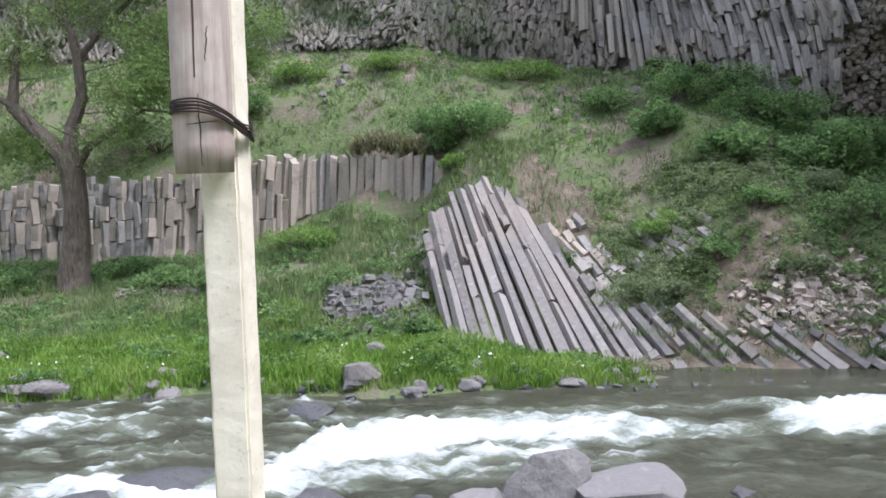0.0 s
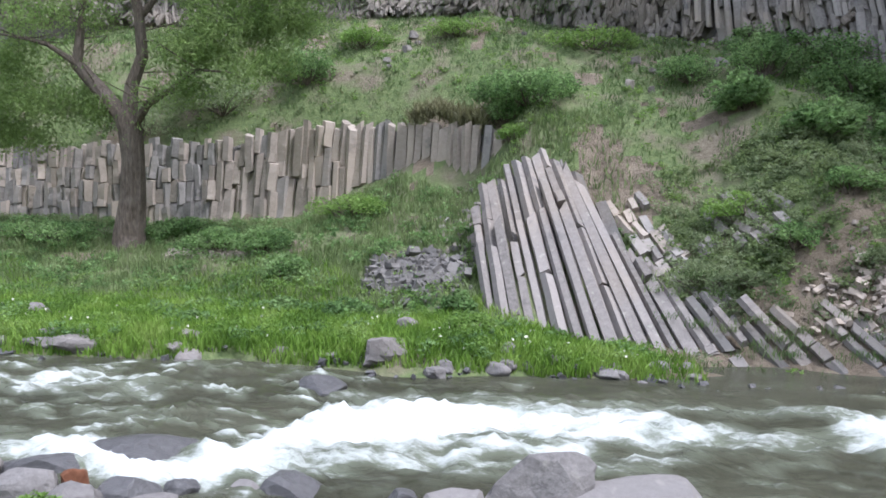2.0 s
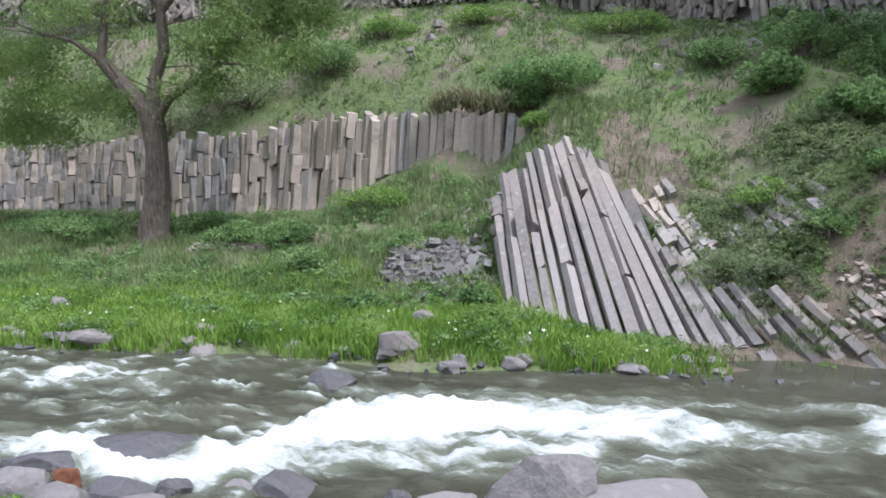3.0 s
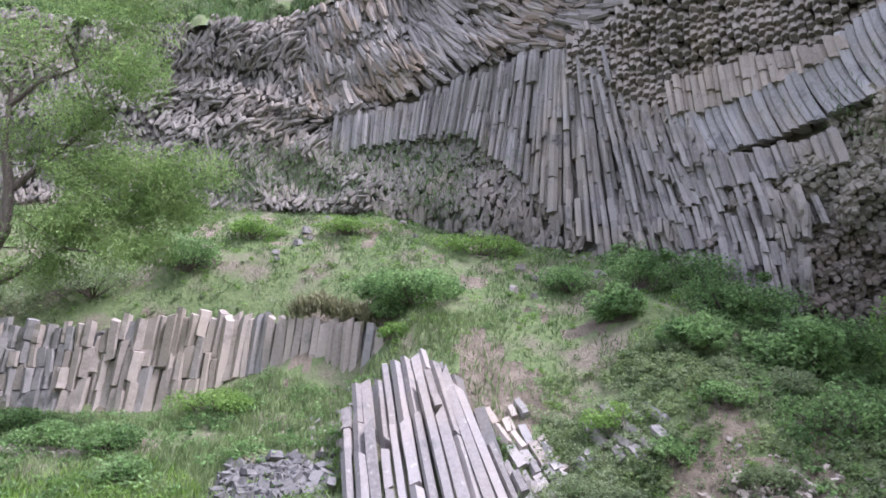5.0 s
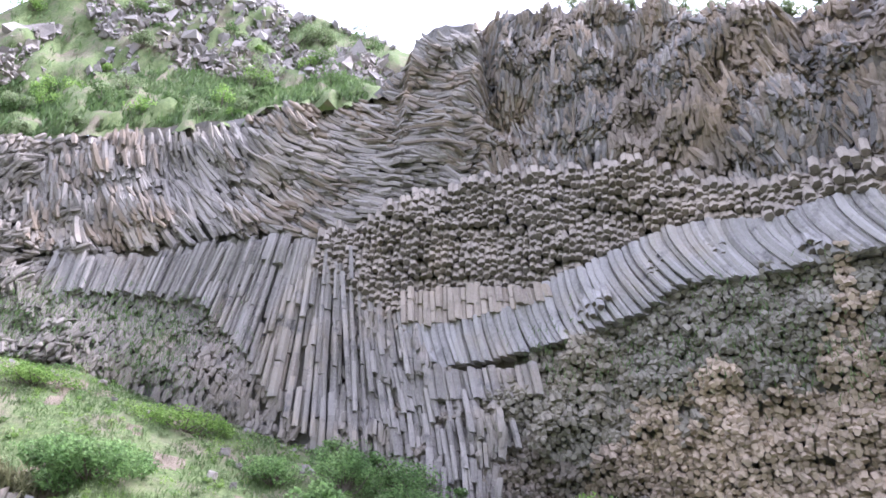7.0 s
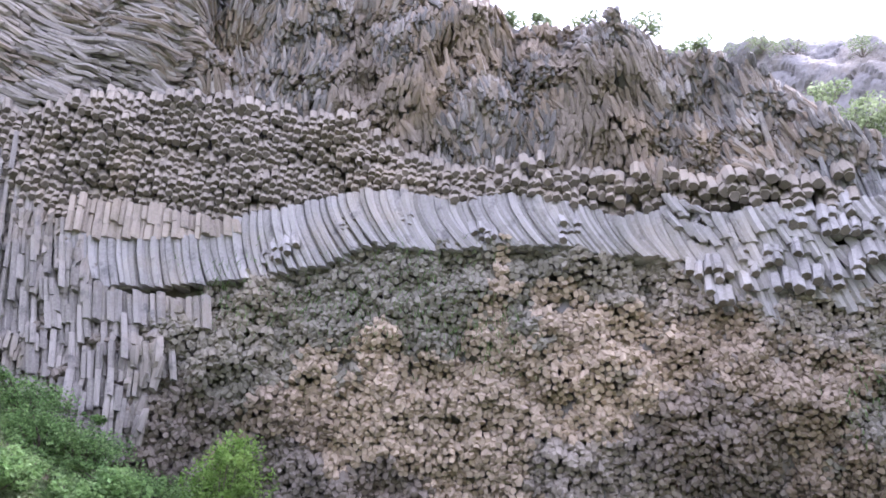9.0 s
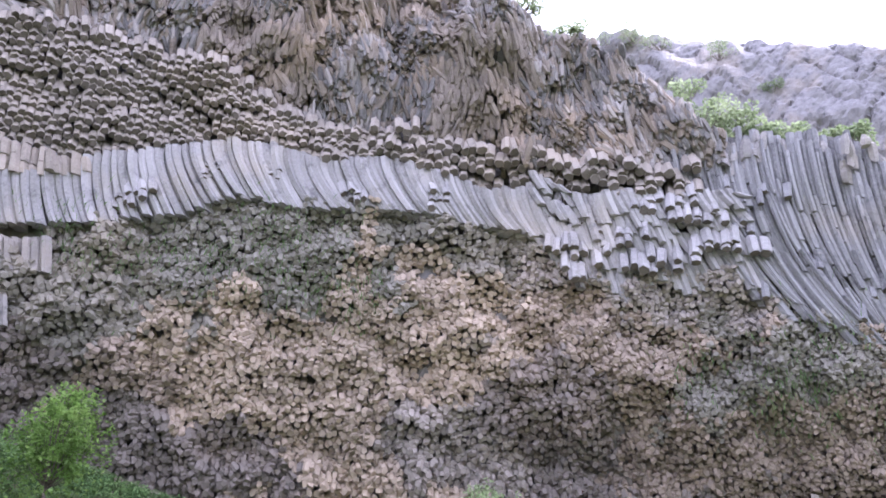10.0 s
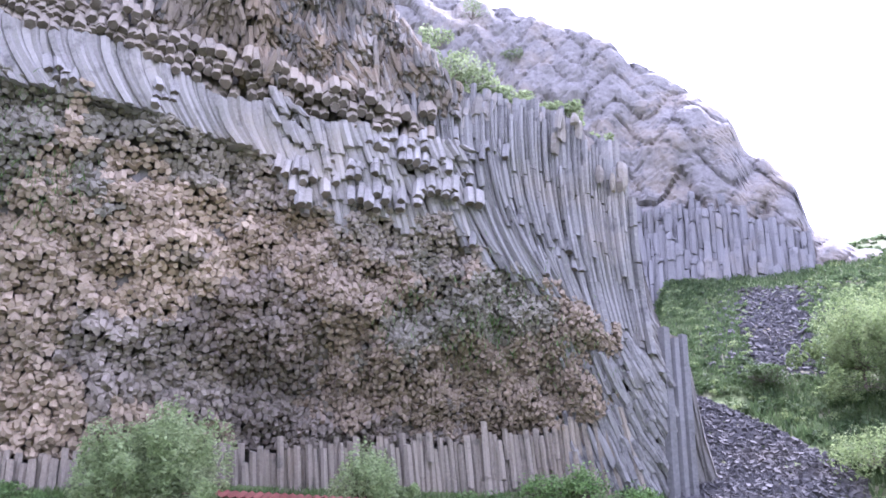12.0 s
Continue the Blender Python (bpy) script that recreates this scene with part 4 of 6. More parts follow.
# ---- far rock beyond the great cliff ----
far_top = curve((66, 64), (72, 63.5), (80.5, 61), (88, 57.5), (93, 54.5), (97, 52), (100.4, 48.5), (104, 45.5), (108.5, 40.7), (109.6, 36.3), (112.8, 31.3), (113.6, 27.5), (117.8, 24.4), (128, 20), (140, 17))
far_foot = curve((66, 14), (100, 22.5), (108, 22.5), (115, 22), (128, 17), (140, 14))


def far_face(th, z, out=0.0):
    r = 61 + 1.5 * fbm((th * .7, z * .5, 3), 0.16, 3) + 0.16 * (z - 24) - out
    a = radians(th)
    return np.array([STAND[0] + r * math.sin(a), STAND[1] + r * math.cos(a), z])


def boulders(th, z, size):
    """How far a jointed rock face stands out: rounded blocks with cracks between them."""
    p = Vector((th * 1.06 / size, z * 1.25 / size + 0.4 * math.sin(th), 0.3))
    dist, where = noise.voronoi(p)
    crack = min((dist[1] - dist[0]) * 7.0, 1.0)
    tilt = (p - where[0]).dot(Vector((noise.noise(where[0] * 2.3), noise.noise(where[0] * 4.7), 0)))
    return (noise.noise(where[0] * 3.1) * 0.3 + 0.2 * crack + 0.35 * tilt) * size * 0.34


def sheet(name, ths, zs, place, material, brow=(3, 8, 20), smooth=True, steps=30, jointed=False):
    """A rock wall between a low and a high line, rounded back at its brow."""
    pts = []
    for th in ths:
        lo, hi = zs(th)
        for i in range(steps):
            z = lo + (hi - lo) * i / (steps - 1)
            out = (1.2 - 1.0 * (i / (steps - 1)) ** 4) * fbm((th * 1.3, z * 0.6, 1), 0.5, 4)
            if jointed:
                out = 0.5 * out + boulders(th, z, 6.0) + 0.8 * boulders(th + 40, z, 2.4) - 1.5 * (i / (steps - 1)) ** 8
            pts.append(place(th, z, out))
        for b in brow:
            pts.append(place(th, hi, -b) + (0, 0, b * 0.12))
    n = steps + len(brow)
    k = (np.arange(len(ths) - 1)[:, None] * n + np.arange(n - 1)[None]).ravel()
    return fast_mesh(name, np.array(pts), np.stack([k, k + n, k + n + 1, k + 1], 1), material, smooth)


FAR_SKY = lambda t: float(far_top(t)) + 1.1 * float(ease(108, 98, t)) + 0.9 * fbm((t, 0, 5), 0.5, 3)
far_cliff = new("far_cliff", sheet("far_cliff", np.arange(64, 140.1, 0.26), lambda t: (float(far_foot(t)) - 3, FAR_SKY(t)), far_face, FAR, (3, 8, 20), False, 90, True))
tagged(far_cliff, "distant blue-grey rock cliff below the sky", "cliff", kind="structure")
h = Heap()
for tier in range(3):  # upright columns along its lower part
    th = 94.0
    while th < 113.5:
        w = rng.uniform(0.36, 0.62)
        e, up, o = axes(th)
        top_at = float(far_foot(th)) + 7.5 - 2.3 * tier - max(0, th - 107) * 0.55 + 3.2 * fbm((th, tier, 0), 0.7, 3)
        low_at = float(far_foot(th)) - 2 + 1.4 * fbm((th, tier, 9), 0.8, 2)
        if top_at > low_at + 0.6:
            out = 0.9 + 0.35 * tier + rng.normal(0, 0.16)
            z = low_at
            while z < top_at:
                z2 = min(z + rng.uniform(1.8, 5.0), top_at)
                h.prism([far_face(th, q, out) for q in (z, (z + z2) / 2, z2)], w * 1.25, e, o, 6, 0.9, 0.3, 0.0, None, (0.1, 0.2))
                z, out = z2, out + rng.normal(0, 0.09)
        th += w * 57.3 / 61
tagged(piece("far_columns", h.mesh("far_columns", BLOCK), far_cliff, "upright columns of the distant cliff"), kind="stuff")

# the upper tier behind the brow: a grassy shelf and pale crags
tier_top = curve((-60, 30), (-26, 34.5), (-21, 37.5), (-18, 42), (-12, 48), (-5, 51), (0, 50), (3, 47.5), (6, 47.5), (10, 46.5), (14, 45), (22, 42))


def tier_face(th, z, out=0.0):
    lo = float(crest(min(th, 12)))
    k = (z - lo) / max(float(tier_top(th)) - lo, 1)
    r = float(rim(th)) + 0.6 + (5.0 * min(k / 0.30, 1) + 9 * max(k - 0.30, 0)) + 0.9 * fbm((th * .5, z * .6, 7), 0.3, 3) - out
    a = radians(th)
    return np.array([STAND[0] + r * math.sin(a), STAND[1] + r * math.cos(a), z])


upper_tier = new("upper_tier", sheet("upper_tier", np.arange(-60, 24.1, 0.6), lambda t: (float(crest(min(t, 12))) - 0.6, float(tier_top(t))), tier_face, SOIL))
tagged(upper_tier, "pale crags and grassy shelf above the brow", "cliff", kind="structure")
h = Heap()
for _ in range(6000):
    th = rng.uniform(-45, 14)
    lo, hi = float(crest(min(th, 12))), float(tier_top(th))
    k = rng.uniform(0.36, 1.0)
    if fbm((th * .5, k * 6, 2), 0.5, 2) < -0.15:
        continue
    s = 0.24 * math.exp(rng.normal(0, 0.5))
    h.block(tier_face(th, lo + (hi - lo) * k, 0.1), (s, s * .7, s * rng.uniform(.6, 1.3)), None, 0.7)
tagged(piece("crag_blocks", h.mesh("crag_blocks", PALE), upper_tier, "pale fallen blocks"), kind="stuff")

# ---- the leaning slab of columns at the water ----
units = []
for _ in range(9):
    h = Heap()
    h.prism([(rng.normal(0, .025), rng.normal(0, .03), k / 3) for k in range(4)], 1.0, (1, 0, 0), (0, 1, 0), 6, 1.0, 0.06, rng.uniform(-.06, .06), ((0, 38, 142, 180, 218, 322), (20, 90, 160, 200, 270, 340), (10, 55, 130, 175, 235, 310))[len(units) % 3])
    units.append(h)
UNIT = {m.name: [u.mesh("column", m) for u in units] for m in (PALE, TAN, GREY, DARK)}


def set_column(parent, foot_at, axis, side, length, wide, deep, material, name="column"):
    """One straight column as a part, from its foot along its axis."""
    z = Vector(axis).normalized()
    x = (Vector(side) - z * z.dot(Vector(side))).normalized()
    y = z.cross(x)
    ob = new(name, UNIT[material.name][int(rng.integers(0, 9))])
    ob.parent = parent
    m = Matrix((x, y, z)).transposed().to_4x4()
    ob.matrix_parent_inverse = parent.matrix_basis.inverted()
    ob.matrix_basis = Matrix.Translation(Vector(foot_at)) @ m @ Matrix.Diagonal((wide, deep, length, 1))
    return ob


SLAB0, SLAB_UP, SLAB_ALONG = np.array((2.57, 18.04, 0.18)), np.array((-0.180, 0.731, 0.658)), np.array((0.966, 0.0065, 0.257))
SLAB_OUT = np.array((-0.184, -0.682, 0.708))
slab_low = curve((-2.4, 1.0), (-1, .2), (.64, -.6), (2.08, -1.4), (3.78, -2.2), (6.5, -3.3), (9.6, -4.3))
slab_top = curve((-2.5, 5.0), (-2.1, 5.7), (-1.35, 7.0), (-.85, 7.5), (.2, 7.2), (.6, 7.0), (1.1, 6.3), (1.3, 4.9), (1.5, 3.4), (1.9, 1.7), (2.1, 1.4), (2.4, .9), (3.0, .5), (3.43, .1), (4.3, -.6), (5, -1.0), (6.5, -2.0), (9.6, -3.2))
outcrop = thing("basalt_outcrop", "leaning slab of pale grey basalt columns at the water", "rock outcrop", tuple(SLAB0))
bpy.context.view_layer.update()
a = -2.45
while a < 9.4:
    w = rng.uniform(0.26, 0.36) if a < 2 else rng.uniform(0.22, 0.36)
    lo, hi = float(slab_low(a)), float(slab_top(a)) + rng.normal(0, 0.18 if a < 2 else 0.25)
    tilt = SLAB_UP + SLAB_ALONG * float(curve((-2.4, .03), (0, -.02), (1.5, -.10), (3, -.26), (6.5, -.42), (9.6, -.5))(a)) + SLAB_OUT * (0.12 if a < -1.6 else 0)
    at = lambda s, o: SLAB0 + SLAB_ALONG * (a + w / 2) + tilt * s + SLAB_OUT * o
    cuts, step, base_proud = [lo, hi], -9.0, rng.normal(0, 0.05)
    if a < 0.35:
        step = 4.6 + 0.45 * (a > -0.4) - (1.0 if a < -1.3 else 0) + rng.normal(0, 0.25)
        cuts = [lo, min(step, hi - 0.4), hi]
    if hi - lo > 0.8:
        cuts = sorted(cuts + list(rng.uniform(lo + 0.3, hi - 0.3, int(rng.integers(0, 3)) if -1.5 < a < 1.7 else int(rng.integers(1, 4)))))
    for i, (s0, s1) in enumerate(zip(cuts[:-1], cuts[1:])):
        if a > 2 and rng.random() < 0.16:
            continue
        proud = base_proud + rng.normal(0, 0.022) + (0.16 * float(ease(2.5, 4.0, a)) if a > 1.9 else 0) + (0.26 if s0 < step - 0.05 and a < 0.35 else 0.0)
        set_column(outcrop, at(s0, proud - 0.12), tilt, SLAB_ALONG, s1 - s0 - 0.02, w * 0.94, w * (rng.uniform(1.1, 1.4) if a < 2 else rng.uniform(.6, .9)), PALE if a < 2.2 or rng.random() < 0.55 else DARK)
    a += w + rng.uniform(0.0, 0.05)
# a buried second rank gives the dark joints
a = -2.3
while a < 9.2:
    lo, hi = float(slab_low(a)), float(slab_top(a)) - 0.35
    if hi > lo + .3:
        set_column(outcrop, SLAB0 + SLAB_ALONG * a + SLAB_UP * lo - SLAB_OUT * 0.4, SLAB_UP, SLAB_ALONG, hi - lo, 0.5, 0.5, DARK, "inner_column")
    a += 0.45
# short tan strips and broken heads higher up the slope, half sunk in the turf
for a0, s0, s1, n, m in ((2.2, 2.0, 5.4, 4, TAN), (3.0, 2.3, 3.4, 4, GREY), (4.5, 2.4, 4.4, 5, GREY), (1.95, 1.2, 2.6, 3, PALE), (2.9, .7, 1.9, 3, GREY)):
    for i in range(n):
        s = s0 + rng.uniform(-.3, .5)
        while s < s1 + rng.uniform(-.5, .2):
            length = rng.uniform(0.35, 0.95)
            ends_at = [SLAB0 + SLAB_ALONG * (a0 + i * 0.31 - 0.12 * (v - s0) + rng.normal(0, .02)) + SLAB_UP * v for v in (s, s + length)]
            for q in ends_at:
                q[2] = land(q[0], q[1]) - 0.03 + rng.uniform(0, .08)
            if rng.random() < 0.8:
                d = ends_at[1] - ends_at[0]
                set_column(outcrop, ends_at[0], d, SLAB_ALONG, float(np.linalg.norm(d)) - .02, rng.uniform(.26, .34), rng.uniform(.34, .44), m if rng.random() < .7 else GREY)
            s += length
# ---- the low wall of upright columns ----
wall_line = curve((-25, 29.0), (-11, 28.6), (-7, 28.3), (-4.4, 27.9), (-2.6, 26.7), (-0.7, 25.8), (0.3, 25.3))
wall_top = curve((-25, 5.4), (-18, 5.7), (-13.8, 5.8), (-10.4, 5.8), (-7.8, 6.45), (-5.5, 6.45), (-3, 6.25), (-.85, 6.15), (0.3, 5.6))
wall_low = curve((-25, 2.4), (-14, 2.5), (-7, 2.5), (-5.6, 4.0), (-3, 4.6), (-.85, 3.8), (0.3, 3.4))
low_wall = thing("column_wall", "low wall of upright tan-grey basalt columns", "rock wall", (-6.0, 28.2, 2.6))
bpy.context.view_layer.update()
x = -24.0
while x < 0.25:
    thin = x > -6
    w = rng.uniform(0.26, 0.34) if thin else rng.uniform(0.26, 0.38)
    lo, hi, y = float(wall_low(x)), float(wall_top(x)) + rng.normal(0, 0.06 if x > -6 else 0.14), float(wall_line(x))
    n = 1 if thin or hi - lo < 1 else int(rng.integers(2, 4)) if x > -11.5 else 4
    cuts = [lo + (hi - lo) * (k + (rng.uniform(-0.22, 0.22) if 0 < k < n else 0)) / n for k in range(n + 1)]
    for i, (z0, z1) in enumerate(zip(cuts[:-1], cuts[1:])):
        step = 0.09 * (n - 1 - i) + rng.normal(0, 0.045 if x > -11.5 else 0.06) * (not thin)
        lean = (rng.normal(0.06, 0.03) if x > -12 else rng.normal(0.03, 0.06), rng.normal(0.04, 0.05), 1)
        set_column(low_wall, (x, y - step, z0), lean, (1, -0.15, 0), z1 - z0 - 0.015, w * 1.24, w * 1.2, TAN if x > -11.5 and rng.random() < .85 else (GREY if rng.random() < .6 else TAN))
    x += w
x = -24.0
while x < 0.2:
    set_column(low_wall, (x, float(wall_line(x)) + 0.42, float(wall_low(x)) - .2), (0, 0.05, 1), (1, 0, 0), float(wall_top(x)) - float(wall_low(x)), 0.6, 0.55, DARK, "inner_column")
    x += 0.5


# ---- stones ----
def stone(name, label, at, size, material, turn=0.0, angular=0.5, seed=0, group="stones along the river", flat=False):
    """A boulder: a ball cut by a few chance planes, then roughened."""
    bm = bmesh.new()
    r = random.Random(seed)
    if angular >= 0.75:  # a split block rather than a worn ball
        bmesh.ops.create_cube(bm, size=0.86)
        for v in bm.verts:
            v.co += Vector((r.uniform(-.13, .13), r.uniform(-.13, .13), r.uniform(-.13, .13)))
        bmesh.ops.bevel(bm, geom=bm.edges[:], offset=0.06, segments=1, affect="EDGES")
        bmesh.ops.triangulate(bm, faces=bm.faces[:])
        bmesh.ops.subdivide_edges(bm, edges=bm.edges[:], cuts=3, use_grid_fill=True)
    else:
        bmesh.ops.create_icosphere(bm, subdivisions=3, radius=0.52)
    for _ in range(int(5 + 9 * angular) if angular < 0.75 else 6):
        d = Vector((r.gauss(0, 1), r.gauss(0, 1), r.gauss(0, 1))).normalized()
        cut = r.uniform(0.30, 0.44) if angular < 0.75 else r.uniform(0.36, 0.52)
        for v in bm.verts:
            over = v.co.dot(d) - cut
            if over > 0:
                v.co -= d * over * 0.97
    for v in bm.verts:
        v.co += v.co.normalized() * 0.05 * noise.fractal(v.co * 2.6 + Vector((seed, 0, 0)), 1, 2, 4)
        if flat and v.co.z > 0.28:
            v.co.z = 0.28 + (v.co.z - 0.28) * 0.2
        v.co = Vector((v.co.x * size[0], v.co.y * size[1], v.co.z * size[2]))
    me = bpy.data.meshes.new(name)
    bm.to_mesh(me)
    bm.free()
    me.materials.append(material)
    for p in me.polygons:
        p.use_smooth = angular < 0.3
    ob = new(name, me)
    ob.matrix_basis = pose(*at, r.uniform(-8, 8), r.uniform(-8, 8), turn)
    return tagged(ob, label, "stone", group)


def blob(name, label, x, y, z, w, d, h, material, turn=0, angular=0.6, seed=1, flat=False):
    return stone(name, label, (x, y, z), (w, d, h), material, turn, angular, seed, flat=flat)


blob("boulder", "large pale grey boulder half in the river", 1.2, 9.0, 0.2, 1.5, 0.9, 0.95, STONE, 18, 0.65, 11)
blob("boulder", "broad flat-topped pinkish boulder by the water", 2.12, 8.85, 0.15, 1.6, 1.0, 0.75, STONE, -6, 0.9, 22, True)
blob("boulder", "dark wet boulder rounded by the current", -1.75, 9.15, -0.18, 1.25, 0.8, 0.7, WETSTONE, -15, 0.5, 13)
blob("boulder", "grey angular boulder at the water's edge", 0.32, 8.3, 0.12, 0.75, 0.6, 0.6, STONE, 30, 0.9, 14)
blob("boulder", "dark boulder washed over by foam", -3.9, 9.85, -0.02, 1.9, 0.9, 0.62, WETSTONE, 8, 0.3, 15)
blob("boulder", "white-topped boulder beside the rapids", -5.5, 8.8, 0.15, 0.6, 0.5, 0.5, STONE, 10, 0.6, 16)
blob("boulder", "rounded tan boulder on the near bank", -4.5, 8.3, 0.22, 0.9, 0.5, 0.45, STONE, 12, 0.3, 17)
blob("boulder", "rust-red stone against a tan boulder", -4.02, 8.45, 0.2, 0.30, 0.36, 0.55, RUST, 40, 0.6, 18)
blob("boulder", "low reddish-brown boulder at the water", -3.35, 8.45, 0.12, 0.75, 0.5, 0.45, WETSTONE, 20, 0.4, 19)
blob("boulder", "dull brown boulder in bank grass", -3.5, 7.75, 0.34, 0.7, 0.5, 0.42, STONE, -10, 0.5, 20)
blob("boulder", "flat pale slab of stone near the water", -2.85, 7.9, 0.22, 0.7, 0.5, 0.3, STONE, 25, 0.7, 24)
blob("boulder", "dark stone in shallow water", -4.9, 9.1, 0.05, 1.2, 0.7, 0.55, WETSTONE, 0, 0.4, 25)
blob("boulder", "small dark wet stone near foam", -2.95, 8.85, 0.05, 0.42, 0.35, 0.35, WETSTONE, 0, 0.5, 26)
blob("boulder", "dark boulder under the far fall", -2.65, 13.5, 0.0, 1.0, 0.8, 0.6, WETSTONE, 0, 0.4, 27)
blob("boulder", "tilted square-cut grey boulder on the far bank", -1.85, 15.55, 0.32, 1.05, 0.75, 0.72, STONE, 24, 0.9, 28)
blob("boulder", "dark stone under a tilted boulder", -1.35, 15.35, 0.05, 0.6, 0.45, 0.4, WETSTONE, 0, 0.7, 29)
blob("boulder", "long pale stone at the far waterline", -8.7, 15.4, 0.3, 1.2, 0.7, 0.6, STONE, 6, 0.4, 30)
blob("boulder", "pale flat stone at the far waterline", -9.6, 15.5, 0.25, 1.0, 0.6, 0.5, STONE, -8, 0.7, 31)
blob("boulder", "grey stone half sunk at the far bank", -6.0, 15.25, 0.1, 0.8, 0.5, 0.45, STONE, 4, 0.5, 32)
blob("boulder", "tan oval stone at the far bank", 0.4, 15.3, 0.1, 0.62, 0.4, 0.3, STONE, -20, 0.15, 33)
blob("boulder", "flat bluish stone at the far bank", 2.65, 15.35, 0.06, 0.6, 0.45, 0.22, STONE, 5, 0.3, 34)
blob("boulder", "grey stone in bank grass", -11.1, 17.5, 0.55, 0.9, 0.6, 0.6, STONE, 5, 0.6, 35)
blob("boulder", "pale stone in bank grass", -1.75, 17.2, 0.62, 0.55, 0.4, 0.35, STONE, 5, 0.4, 36)
blob("boulder", "grey stone in bank grass", 0.65, 16.0, 0.3, 0.5, 0.4, 0.42, STONE, 50, 0.7, 37)
r0 = random.Random(5)
for i in range(34):
    x = r0.uniform(-12, 4.5)
    y = float(bank(x)) + r0.uniform(-0.15, 1.6) ** 1.0
    s = r0.uniform(0.16, 0.42)
    stone("stone", "small grey stone in the bank's grass", (x, y, land(x, y) + s * 0.1), (s * 1.3, s, s * 0.8), STONE, r0.uniform(0, 180), r0.uniform(0.2, 0.9), 100 + i)
for i in range(46):
    x = r0.uniform(-6.5, -2.2) if i > 18 else r0.uniform(-6.5, 4)
    y = float(bank(x)) - 6.3 + r0.uniform(-1.4, 0.5)
    s = r0.uniform(0.12, 0.4)
    stone("stone", "small stone on the near shore", (x, y, max(land(x, y), -0.05) + s * 0.1), (s * 1.3, s, s * 0.8), STONE if r0.random() < .4 else WETSTONE, r0.uniform(0, 180), r0.uniform(0.2, 0.9), 200 + i)
for i in range(26):
    th = r0.uniform(-14, 16)
    rr = float(rim(th)) - r0.uniform(0.6, 8)
    x, y = STAND[0] + rr * math.sin(radians(th)), STAND[1] + rr * math.cos(radians(th))
    s = r0.uniform(0.2, 0.5)
    stone("stone", "loose grey stone on the grassy slope", (x, y, land(x, y) + s * 0.25), (s * 1.2, s, s * 0.9), PALE, r0.uniform(0, 180), 0.9, 300 + i, "stones on the slope")


def rubble(name, label, spots, size, material):
    """A heap of angular stones at the spots (x, y)."""
    hp = Heap()
    at = np.array(spots)
    for (x, y), ground_z in zip(spots, smooth_land(at[:, 0], at[:, 1])):
        s = size * math.exp(min(rng.normal(0, 0.45), 0.8))
        hp.block((x, y, ground_z + s * rng.uniform(0.1, 0.7)), (s * rng.uniform(1, 1.7), s * rng.uniform(.7, 1.1), s * rng.uniform(.4, .9)), (rng.normal(0, .5), rng.normal(0, .5), rng.uniform(0, 6)), 0.3)
    return tagged(new(name, hp.mesh(name, material)), label, "scree", kind="stuff")


spots = [(x, y) for x, y in zip(rng.normal(-1.9, 0.8, 900), rng.normal(20.5, 0.5, 900)) if abs(x + 1.9) < 1.6]
rubble("scree", "heap of grey angular stones below the slab", spots, 0.12, DARK)
rubble("scree", "line of pale rubble below the column wall", list(zip(rng.uniform(-10.8, -7.2, 420), rng.normal(23.2, 0.2, 420))), 0.095, TAN)
rubble("scree", "broken stones on the earthy slope", [(x, y) for x, y in zip(rng.normal(9.3, 1.1, 420), rng.normal(17.6, 0.5, 420)) if y > bank(x) + 1.7], 0.11, TAN)
rubble("scree", "scattered stones at the wall's shoulder", list(zip(rng.normal(-0.9, 0.5, 90), rng.normal(22.4, 0.9, 90))), 0.09, GREY)
pol = lambda th, rr: (STAND[0] + rr * math.sin(radians(th)), STAND[1] + rr * math.cos(radians(th)))
rubble("scree", "slope of dark grey fallen stones", [pol(t, r) for t, r in zip(rng.uniform(103, 115, 16000), rng.uniform(25, 36.5, 16000)) if r < 36.3 - max(0, t - 104.5) * 0.68], 0.085, SCREE)
rubble("scree", "upper tongue of grey fallen stones", [pol(t, r) for t, r in zip(rng.normal(110.3, 2.1, 3400), rng.uniform(38, 55, 3400))], 0.12, SCREE)
wet_line = [(x, float(bank(x)) + rng.normal(0.05, 0.16)) for x in rng.uniform(-14, 11, 170)]
rubble("shore_stones", "small wet stones along the waterline", wet_line, 0.07, WETSTONE)

